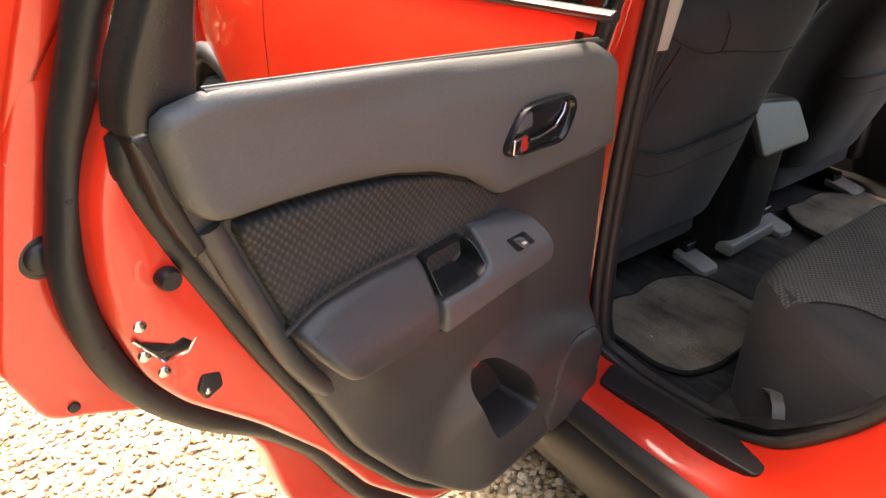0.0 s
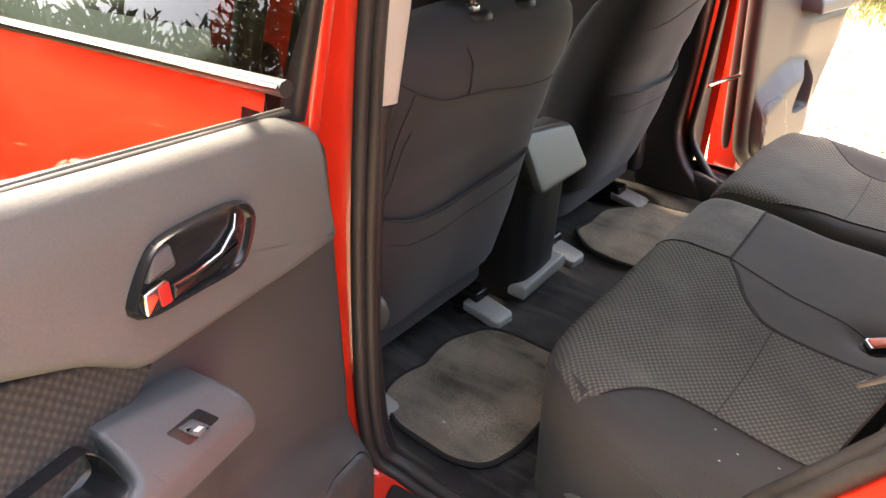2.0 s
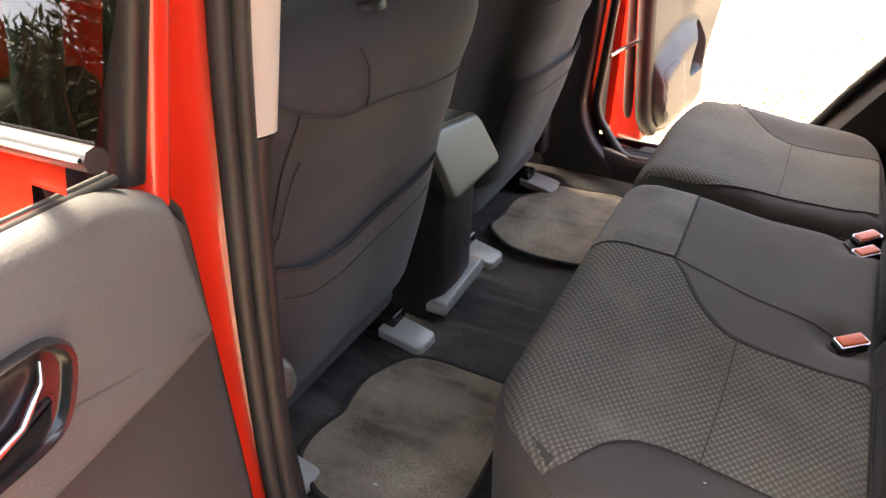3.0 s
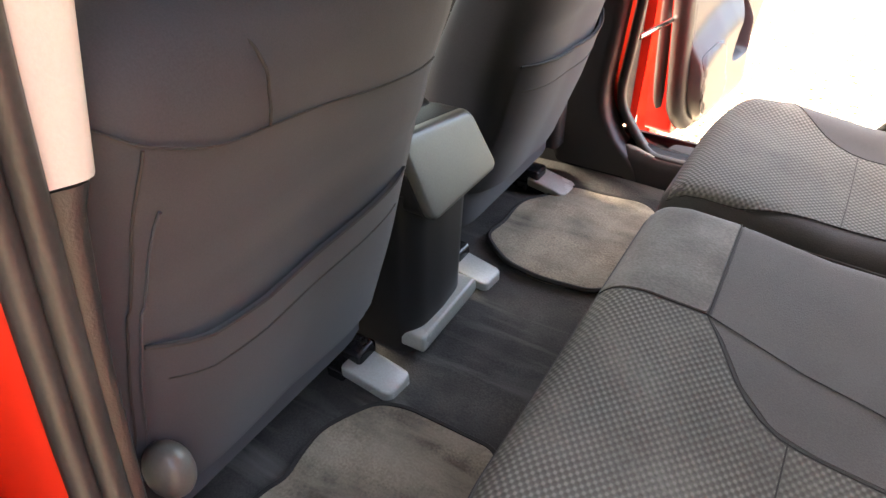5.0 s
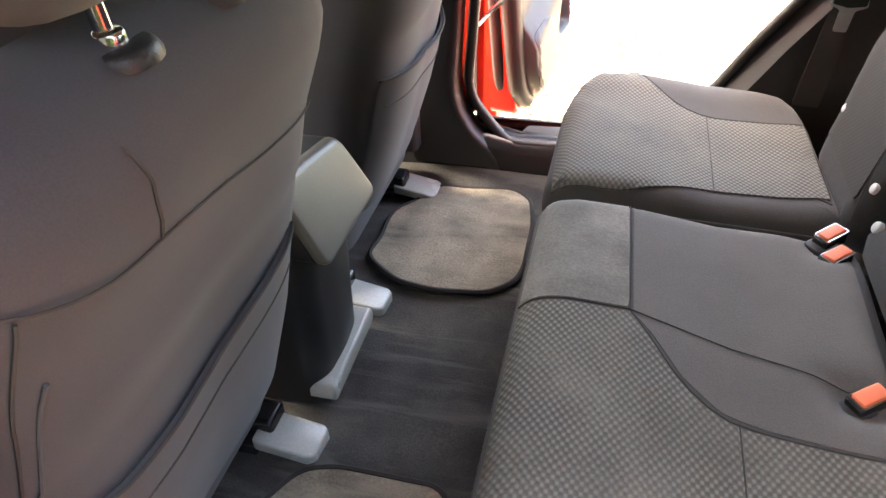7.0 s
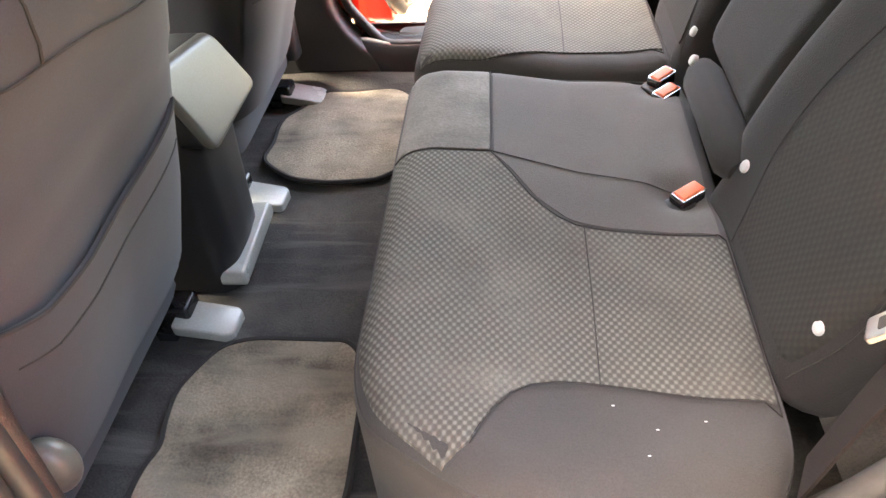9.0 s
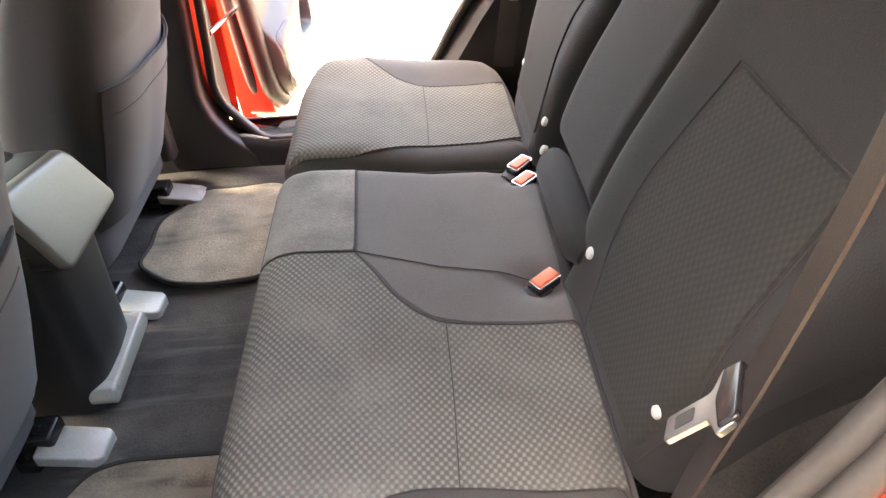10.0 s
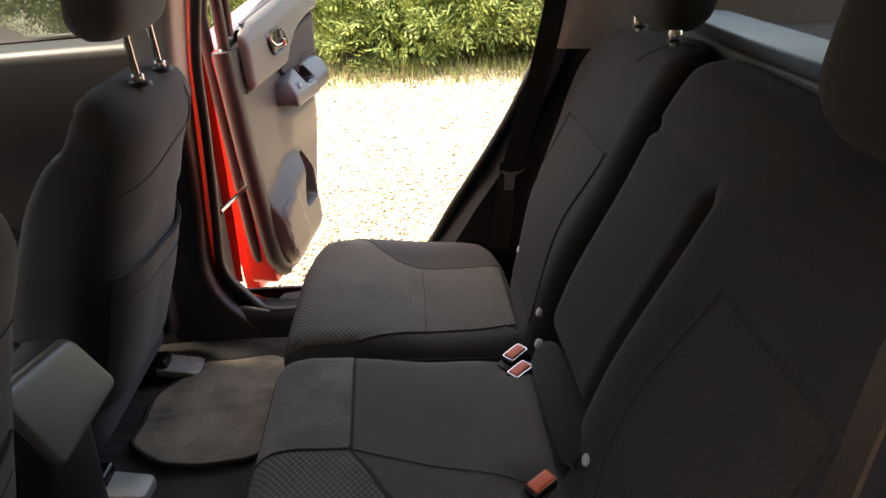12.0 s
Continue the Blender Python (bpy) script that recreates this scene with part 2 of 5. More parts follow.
def edge_distance(loop, x, y):
    a, b = loop, np.roll(loop, -1, 0)
    ab = b - a
    t = np.clip(((x - a[:, 0]) * ab[:, 0] + (y - a[:, 1]) * ab[:, 1]) / (np.sum(ab * ab, 1) + 1e-12), 0, 1)
    return float(np.min(np.hypot(a[:, 0] + t * ab[:, 0] - x, a[:, 1] + t * ab[:, 1] - y)))


def loft(rings, close_u=True, cap0=False, cap1=False):
    """Faces between rings of equal length."""
    v, f = [], []
    n = len(rings[0])
    for r in rings:
        v += [tuple(p) for p in r]
    for i in range(len(rings) - 1):
        for j in range(n if close_u else n - 1):
            k = (j + 1) % n
            f.append((i * n + j, i * n + k, (i + 1) * n + k, (i + 1) * n + j))
    if cap0:
        f.append(tuple(range(n)))
    if cap1:
        f.append(tuple(range((len(rings) - 1) * n, len(rings) * n)))
    return v, f


class Soft:
    """A padded shape over an outline: straight sides, a rolled edge of radius r, and a top of height top(x, y); place maps (x, y, height) to the world."""

    def __init__(self, outline, low, top, r, place, n=96):
        self.loop, self.low, self.top, self.r, self.place = even(np.array(outline), n), low, top, r, place

    def height(self, x, y):
        d = min(edge_distance(self.loop, x, y), self.r)
        return self.top(x, y) - self.r * (1 - math.sqrt(max(0.0, 1 - (1 - d / self.r) ** 2)))

    def body(self, rings=9):
        rows = [[self.place(x, y, self.low) for x, y in self.loop], [self.place(x, y, self.top(x, y) - self.r) for x, y in self.loop]]
        for a in (20, 40, 60, 78, 90):
            d = self.r * (1 - math.cos(radians(a)))
            lp = inset(self.loop, d)
            rows.append([self.place(x, y, self.top(x, y) - self.r * (1 - math.sin(radians(a)))) for x, y in lp])
        lp = inset(self.loop, self.r)
        c = lp.mean(0)
        for k in range(1, rings + 1):
            q = c + (lp - c) * (1 - k / (rings + 0.15))
            rows.append([self.place(x, y, self.top(x, y)) for x, y in q])
        return loft(rows, True, True, True)

    def patch(self, outline, lift=0.0025, n=72, rings=9):
        lp = even(np.array(outline), n)
        c = lp.mean(0)
        rows = [[self.place(x, y, self.height(x, y) - 0.004) for x, y in lp]]
        for k in range(rings):
            q = c + (lp - c) * (1 - k / (rings - 0.85)) if k else inset(lp, 0.002)
            rows.append([self.place(x, y, self.height(x, y) + lift) for x, y in q])
        return loft(rows, True, False, True)

    def line(self, pts, lift=0.001):
        return [self.place(x, y, self.height(x, y) + lift) for x, y in pts]


def step(k):
    k = min(1.0, max(0.0, k))
    return k * k * (3 - 2 * k)


def inside(lp, u, v):
    return sum((a[1] > v) != (b[1] > v) and u < (b[0] - a[0]) * (v - a[1]) / (b[1] - a[1]) + a[0] for a, b in zip(lp, np.roll(lp, -1, 0))) % 2 == 1


def field(loops, spacing, gap):
    """A fine triangle mesh inside the first of some closed loops, with edges along all of them."""
    pts, edges = [], []
    for lp in loops:
        k = len(pts)
        pts += [Vector(p) for p in lp]
        edges += [(k + a, k + (a + 1) % len(lp)) for a in range(len(lp))]
    lo, hi = loops[0].min(0), loops[0].max(0)
    for u in np.arange(lo[0], hi[0], spacing):
        for v in np.arange(lo[1], hi[1], spacing):
            if inside(loops[0], u, v) and all(edge_distance(lp, u, v) > gap for lp in loops):
                pts.append(Vector((u, v)))
    out = delaunay_2d_cdt(pts, edges, [], 1, 1e-5)
    return out[0], [tuple(f) for f in out[2]]


def tube(pts, r, k=8, closed=False, flat=1.0):
    """A round bar along pts; flat squeezes it across."""
    p = [Vector(q) for q in pts]
    rings, ts, ss = [], [], []
    for i, q in enumerate(p):
        a = p[i - 1] if closed or i else q
        b = p[(i + 1) % len(p)] if closed or i + 1 < len(p) else q
        ts.append((b - a).normalized())
        s = ss[-1] - ts[-1] * ss[-1].dot(ts[-1]) if ss else ts[0].cross(Vector((0.13, 0.21, 0.97)))
        if s.length < 1e-3:
            s = ts[-1].cross(Vector((1, 0, 0)))
        ss.append(s.normalized())
    turn = 0.0
    if closed:
        e = (ss[-1] - ts[0] * ss[-1].dot(ts[0])).normalized()
        turn = math.atan2(e.cross(ss[0]).dot(ts[0]), e.dot(ss[0]))
    for i, q in enumerate(p):
        s = Matrix.Rotation(turn * i / len(p), 3, ts[i]) @ ss[i]
        t = ts[i]
        w = s.cross(t)
        rr = r[i] if isinstance(r, (list, tuple)) else r
        rings.append([q + s * math.cos(2 * math.pi * j / k) * rr + w * math.sin(2 * math.pi * j / k) * rr * flat for j in range(k)])
    if closed:
        rings.append(rings[0])
    return loft(rings, True, not closed, not closed)


def ribbon(pts, across, thick=0.0015):
    """A flat strap along pts; across: half its width as a vector for each point."""
    rings = []
    p = [Vector(q) for q in pts]
    for i, q in enumerate(p):
        a, b = p[max(i - 1, 0)], p[min(i + 1, len(p) - 1)]
        w = Vector(across[i] if isinstance(across, list) else across)
        n = w.cross(b - a).normalized() * thick
        rings.append([q - w - n, q + w - n, q + w + n, q - w + n])
    return loft(rings, True, True, True)


def slab(outline, n0, n1, place, bevel=0.004, steps=3):
    """A plate over an outline with rounded rims on its n1 side."""
    lp = np.array(outline, float)
    sg = 1 if n1 > n0 else -1
    rows = [[place(x, y, n0) for x, y in lp], [place(x, y, n1 - sg * bevel) for x, y in lp]]
    for i in range(1, steps + 1):
        a = math.pi / 2 * i / steps
        q = inset(lp, bevel * (1 - math.cos(a)))
        rows.append([place(x, y, n1 - sg * bevel * (1 - math.sin(a))) for x, y in q])
    return loft(rows, True, True, True)


def block(x0, x1, y0, y1, z0, z1, r=0.006):
    lo, hi = min(y0, y1), max(y0, y1)
    r = min(r, (x1 - x0) * 0.45, (hi - lo) * 0.45)
    o = rounded([(x0, lo), (x1, lo), (x1, hi), (x0, hi)], r)
    v, f = slab(o, z0, z1, lambda x, y, z: (x, y, z), min(r, (z1 - z0) * 0.4))
    return v, f


def join(*meshes):
    v, f = [], []
    for a, b in meshes:
        k = len(v)
        v += list(a)
        f += [tuple(i + k for i in q) for q in b]
    return v, f


def ball(c, r, seg=14, rings=8):
    rows = []
    rx, ry, rz = r if isinstance(r, tuple) else (r, r, r)
    for i in range(rings + 1):
        a = math.pi * (i / rings * 0.98 + 0.01)
        rows.append([(c[0] + rx * math.sin(a) * math.cos(2 * math.pi * j / seg), c[1] + ry * math.sin(a) * math.sin(2 * math.pi * j / seg), c[2] + rz * math.cos(a)) for j in range(seg)])
    return loft(rows, True, True, True)


def disc(c, axis, r, h, seg=20, bevel=0.25):
    c, a = Vector(c), Vector(axis).normalized()
    s = a.cross(Vector((0.3, 0.2, 0.9))).normalized()
    w = a.cross(s)
    rows = []
    for d, rr in ((0, r), (h * (1 - bevel), r), (h * (1 - bevel * 0.3), r * (1 - 0.10)), (h, r * 0.78)):
        rows.append([c + a * d + (s * math.cos(2 * math.pi * j / seg) + w * math.sin(2 * math.pi * j / seg)) * rr for j in range(seg)])
    return loft(rows, True, True, True)


# ---- ground and surroundings ----
def gravel_material(name, near):
    m = bpy.data.materials.new(name)
    m.use_nodes = True
    nt = m.node_tree
    b = nt.nodes["Principled BSDF"]
    b.inputs["Roughness"].default_value = 0.85
    tc = nt.nodes.new("ShaderNodeTexCoord")
    vo = nt.nodes.new("ShaderNodeTexVoronoi")
    vo.inputs["Scale"].default_value = 58.0
    nt.links.new(tc.outputs["Object"], vo.inputs["Vector"])
    ramp = nt.nodes.new("ShaderNodeValToRGB")
    cr = ramp.color_ramp
    cr.elements[0].color, cr.elements[1].color = (0.22, 0.16, 0.09, 1), (0.60, 0.56, 0.47, 1)
    for pos, col in ((0.25, (0.40, 0.31, 0.20)), (0.5, (0.52, 0.46, 0.36)), (0.75, (0.45, 0.36, 0.23))):
        cr.elements.new(pos).color = (*col, 1)
    if near:
        gi = nt.nodes.new("ShaderNodeNewGeometry")
        nt.links.new(gi.outputs["Random Per Island"], ramp.inputs["Fac"])
        no = nt.nodes.new("ShaderNodeTexNoise")
        no.inputs["Scale"].default_value = 130.0
        nt.links.new(tc.outputs["Object"], no.inputs["Vector"])
        mix = nt.nodes.new("ShaderNodeMix")
        mix.data_type, mix.blend_type = "RGBA", "OVERLAY"
        mix.inputs["Factor"].default_value = 0.5
        nt.links.new(ramp.outputs["Color"], mix.inputs["A"])
        nt.links.new(no.outputs["Fac"], mix.inputs["B"])
        nt.links.new(mix.outputs["Result"], b.inputs["Base Color"])
        return m
    sep = nt.nodes.new("ShaderNodeSeparateColor")
    nt.links.new(vo.outputs["Color"], sep.inputs[0])
    nt.links.new(sep.outputs[0], ramp.inputs["Fac"])
    # painted shade: the colour darkens in the gaps between pebbles
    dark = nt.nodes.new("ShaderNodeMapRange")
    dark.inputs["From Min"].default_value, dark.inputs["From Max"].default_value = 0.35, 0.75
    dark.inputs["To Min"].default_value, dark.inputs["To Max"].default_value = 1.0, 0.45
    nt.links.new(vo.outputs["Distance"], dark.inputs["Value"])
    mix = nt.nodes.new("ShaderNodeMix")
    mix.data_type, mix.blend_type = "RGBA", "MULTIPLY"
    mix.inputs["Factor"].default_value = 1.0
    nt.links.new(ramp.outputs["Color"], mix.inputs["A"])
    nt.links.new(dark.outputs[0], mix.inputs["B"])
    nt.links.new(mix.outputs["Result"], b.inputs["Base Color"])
    bp = nt.nodes.new("ShaderNodeBump")
    bp.invert = True
    bp.inputs["Strength"].default_value, bp.inputs["Distance"].default_value = 0.9, 0.01
    nt.links.new(vo.outputs["Distance"], bp.inputs["Height"])
    nt.links.new(bp.outputs["Normal"], b.inputs["Normal"])
    return m


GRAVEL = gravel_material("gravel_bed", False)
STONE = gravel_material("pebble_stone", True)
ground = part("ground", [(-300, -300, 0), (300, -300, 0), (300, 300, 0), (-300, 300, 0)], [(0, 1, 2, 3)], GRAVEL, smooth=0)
tagged(ground, "pale cream gravel drive of small mixed pebbles", "ground", kind="structure")


def pebbles(name, label, areas, seed):
    """Loose pebbles: flattened, uneven twelve-cornered stones."""
    rng = np.random.default_rng(seed)
    g = (1 + 5 ** 0.5) / 2
    ico = np.array([(-1, g, 0), (1, g, 0), (-1, -g, 0), (1, -g, 0), (0, -1, g), (0, 1, g), (0, -1, -g), (0, 1, -g), (g, 0, -1), (g, 0, 1), (-g, 0, -1), (-g, 0, 1)]) / math.hypot(1, g)
    tri = np.array([(0, 11, 5), (0, 5, 1), (0, 1, 7), (0, 7, 10), (0, 10, 11), (1, 5, 9), (5, 11, 4), (11, 10, 2), (10, 7, 6), (7, 1, 8), (3, 9, 4), (3, 4, 2), (3, 2, 6), (3, 6, 8), (3, 8, 9), (4, 9, 5), (2, 4, 11), (6, 2, 10), (8, 6, 7), (9, 8, 1)])
    vs, fs = [], []
    k = 0
    for x0, x1, y0, y1, per, size in areas:
        for _ in range(int((x1 - x0) * (y1 - y0) * per)):
            s = size * rng.uniform(0.55, 1.35)
            w = ico * (1 + rng.uniform(-0.22, 0.22, (12, 1))) * np.array([s, s * rng.uniform(0.6, 0.95), s * rng.uniform(0.4, 0.7)])
            a, t = rng.uniform(0, 6.28), rng.uniform(-0.5, 0.5)
            ca, sa, ct, st = math.cos(a), math.sin(a), math.cos(t), math.sin(t)
            w = w @ np.array([(1, 0, 0), (0, ct, st), (0, -st, ct)]) @ np.array([(ca, sa, 0), (-sa, ca, 0), (0, 0, 1)])
            vs.append(w + (rng.uniform(x0, x1), rng.uniform(y0, y1), s * rng.uniform(0.1, 0.7)))
            fs.append(tri + k)
            k += 12
    me = bpy.data.meshes.new(name)
    me.from_pydata(np.vstack(vs).tolist(), [], np.vstack(fs).tolist())
    me.polygons.foreach_set("use_smooth", [True] * len(me.polygons))
    me.set_sharp_from_angle(angle=radians(50))
    me.materials.append(STONE)
    return tagged(new(name, me), label, "gravel", kind="stuff")


pebbles("gravel", "loose cream and tan pebbles beside the car", [(-2.6, 0.1, -2.6, -0.3, 3200, 0.011), (-1.6, 0.9, 1.0, 3.2, 2200, 0.011), (-2.5, 2.5, 3.2, 5.4, 500, 0.013)], 3)


# conifer shrubs at the far side of the drive, and mostly unseen added ones
def leaf_material(name, a, b_):
    m = bpy.data.materials.new(name)
    m.use_nodes = True
    nt = m.node_tree
    b = nt.nodes["Principled BSDF"]
    b.inputs["Roughness"].default_value = 0.6
    b.inputs["Subsurface Weight"].default_value = 0.0
    gi = nt.nodes.new("ShaderNodeNewGeometry")
    ramp = nt.nodes.new("ShaderNodeValToRGB")
    ramp.color_ramp.elements[0].color, ramp.color_ramp.elements[1].color = (*a, 1), (*b_, 1)
    nt.links.new(gi.outputs["Random Per Island"], ramp.inputs["Fac"])
    nt.links.new(ramp.outputs["Color"], b.inputs["Base Color"])
    return m


LEAF = leaf_material("conifer_leaf", (0.07, 0.12, 0.025), (0.24, 0.28, 0.06))
DRYLEAF = leaf_material("dry_grass", (0.20, 0.15, 0.06), (0.16, 0.22, 0.05))
BARK = mat("bark", (0.10, 0.07, 0.05), 0.9, 0.3, 9.0, 120.0, 0.6)


# dark so that the added conifers throw little light on the car
DARKLEAF = leaf_material("dark_conifer_leaf", (0.025, 0.045, 0.012), (0.07, 0.10, 0.025))


def sprays(c, rad, count, rng, size):
    """Feathery flat sprays pointing outwards over an uneven mound."""
    lc = rng.uniform(-1, 1, (14, 3)) * (0.75, 0.7, 0.55)
    lr = rng.uniform(0.35, 0.6, 14)
    pick = rng.integers(14, size=count)
    d = rng.normal(size=(count, 3))
    d /= np.linalg.norm(d, axis=1)[:, None]
    p = (lc[pick] + d * (lr[pick] * rng.uniform(0.7, 1.08, count))[:, None]) * rad + c
    keep = p[:, 2] > 0.02
    p, d = p[keep], d[keep]
    n = len(p)
    o = d * (1, 1, 0.5) + rng.normal(size=(n, 3)) * 0.35 + (0, 0, 0.15)
    o /= np.linalg.norm(o, axis=1)[:, None]
    s = np.cross(o, rng.normal(size=(n, 3)))
    s /= np.linalg.norm(s, axis=1)[:, None]
    L = (size * rng.uniform(0.6, 1.4, n))[:, None]
    w = (np.cross(o, s) * 0.15 + o * 0.6) * L * 0.11
    quads = []
    for j in range(6):
        q = p + o * L * (0.1 + 0.15 * j)
        t = q + o * L * 0.25 + s * (1 if j % 2 else -1) * L * (0.34 - 0.035 * j)
        m = (q + t) / 2
        quads.append(np.stack([q, m + w, t, m - w], 1))
    v = np.concatenate(quads).reshape(-1, 3)
    return v, np.arange(len(v)).reshape(-1, 4).tolist()


def shrub(x, y, rx, ry, rz, seed):
    rng = np.random.default_rng(seed)
    sh = thing("conifer_shrub", (x, y, 0), "dense yellow-green conifer shrub at the edge of the gravel" if y > 0 else "dense dark green conifer, mostly unseen, added to cut light and reflect green", "shrub", "shrubs along the drive")
    limbs = []
    for _ in range(5):
        e = Vector((x + rng.uniform(-0.5, 0.5) * rx, y + rng.uniform(-0.5, 0.5) * ry, rz * rng.uniform(0.7, 1.2)))
        limbs.append(tube([(x, y, 0), ((x + e.x) / 2 + 0.05, (y + e.y) / 2, e.z * 0.45), tuple(e)], [0.05, 0.03, 0.008], 6))
    v, f = join(*limbs)
    part("trunk", v, f, BARK, sh)
    v, f = sprays(np.array((x, y, rz * 0.75)), np.array((rx, ry, rz)), 9000 if y > 0 else 11000, rng, 0.20 if y > 0 else 0.40)
    raw("crown", v, f, LEAF if y > 0 else DARKLEAF, sh)
    return sh


# y < 0: mostly unseen conifers added to cut light and reflect green
for i, (x, y, rx, ry, rz) in enumerate([(-1.6, 7.4, 1.5, 1.2, 0.75), (0.2, 6.9, 1.5, 1.1, 0.7), (2.0, 7.1, 1.6, 1.2, 0.8), (-3.6, 8.2, 1.7, 1.2, 0.8), (4.4, 7.8, 1.7, 1.2, 0.8), (-4.2, -1.9, 1.0, 0.9, 0.8), (-5.2, -3.4, 1.5, 1.4, 1.2), (-6.5, -1.6, 1.5, 1.4, 1.2), (-7.0, -5.6, 1.7, 1.7, 1.7), (-3.6, -4.8, 1.8, 1.2, 2.3), (-1.0, -4.2, 1.8, 1.1, 2.4), (1.4, -4.1, 1.8, 1.1, 2.4), (3.8, -4.3, 1.8, 1.2, 2.3)]):
    shrub(x, y, rx, ry, rz, 20 + i)


def grass_strip(x0, x1, y0, y1, count, seed):
    rng = np.random.default_rng(seed)
    vs, fs = [], []
    for i in range(count):
        p = np.array((rng.uniform(x0, x1), y0 + (y1 - y0) * rng.beta(1.6, 2.2), 0.0))
        a, h = rng.uniform(0, 6.28), rng.uniform(0.04, 0.16)
        s = np.array((math.cos(a), math.sin(a), 0)) * 0.006
        t = p + (rng.normal() * 0.04, rng.normal() * 0.04, h)
        vs += [p - s, p + s, t]
        fs.append((3 * i, 3 * i + 1, 3 * i + 2))
    return tagged(part("grass", vs, fs, DRYLEAF, smooth=0), "dry tufts of grass and weeds along the gravel edge", "grass", kind="stuff")


grass_strip(-5, 5, 5.2, 6.9, 9000, 5)
grass_strip(-6.8, -3.2, -8, -1.1, 9000, 6)
# lawn known from a green sliver, spread wide unseen to cut bounced light
LAWN = mat("lawn_turf", (0.055, 0.085, 0.022), 0.9, 0.45, 1.5, 90.0, 0.8, tint=(0.11, 0.12, 0.04))
lawn = part("lawn", [(-14, -16, 0.004), (8, -16, 0.004), (8, -2.5, 0.004), (-2.3, -2.5, 0.004), (-2.5, -1.0, 0.004), (-14, -1.0, 0.004)], [(0, 1, 2, 3, 4, 5)], LAWN, smooth=0)
tagged(lawn, "short mown lawn beside the gravel drive, mostly unseen, added to cut bounced light", "lawn", kind="structure")


# ---- car body ----
def both(f):
    for s in (1, -1):
        f(s)


# door aperture of one side, along the weather seal: forward is -x, the car's right is +y
APERTURE = [(-0.556, 0.60), (-0.563, 0.70), (-0.566, 0.87), (-0.560, 1.05), (-0.552, 1.17), (-0.540, 1.25), (-0.495, 1.40), (-0.40, 1.485), (-0.10, 1.515), (0.14, 1.51), (0.255, 1.43), (0.236, 1.28), (0.203, 1.18),
            (0.160, 1.06), (0.108, 0.95), (0.050, 0.85), (-0.015, 0.745), (-0.075, 0.64), (-0.165, 0.535), (-0.28, 0.482), (-0.44, 0.465), (-0.53, 0.490)]
FAR_APERTURE = [(-0.572, 0.535), (-0.600, 0.575), (-0.612, 0.625), (-0.602, 0.72), (-0.588, 0.86), (-0.577, 0.99), (-0.567, 1.117)] + APERTURE[5:-2] + [(-0.41, 0.475), (-0.50, 0.476), (-0.540, 0.498)]
LOOPS = {-1: curve(APERTURE, 150), 1: curve(FAR_APERTURE, 150)}
car = thing("car_body", (0, 0, 0), "bright red estate car body with open rear doors on gravel", "car")


def lean_in(z):
    """How far the body side leans inwards at height z."""
    return float(0.06 * np.clip((z - 0.55) / 0.65, 0, 1.4))


def offset_loop(s, dist_fn):
    LOOP = LOOPS[s]
    nx, pv = np.roll(LOOP, -1, 0), np.roll(LOOP, 1, 0)
    t = nx - pv
    t /= np.linalg.norm(t, axis=1)[:, None]
    area = np.sum(LOOP[:, 0] * nx[:, 1] - nx[:, 0] * LOOP[:, 1])
    n = np.stack([t[:, 1], -t[:, 0]], 1) * (1 if area > 0 else -1)
    w = np.clip(-n[:, 1], 0, 1) ** 2
    return LOOP + n * np.array([dist_fn(k) for k in w])[:, None]


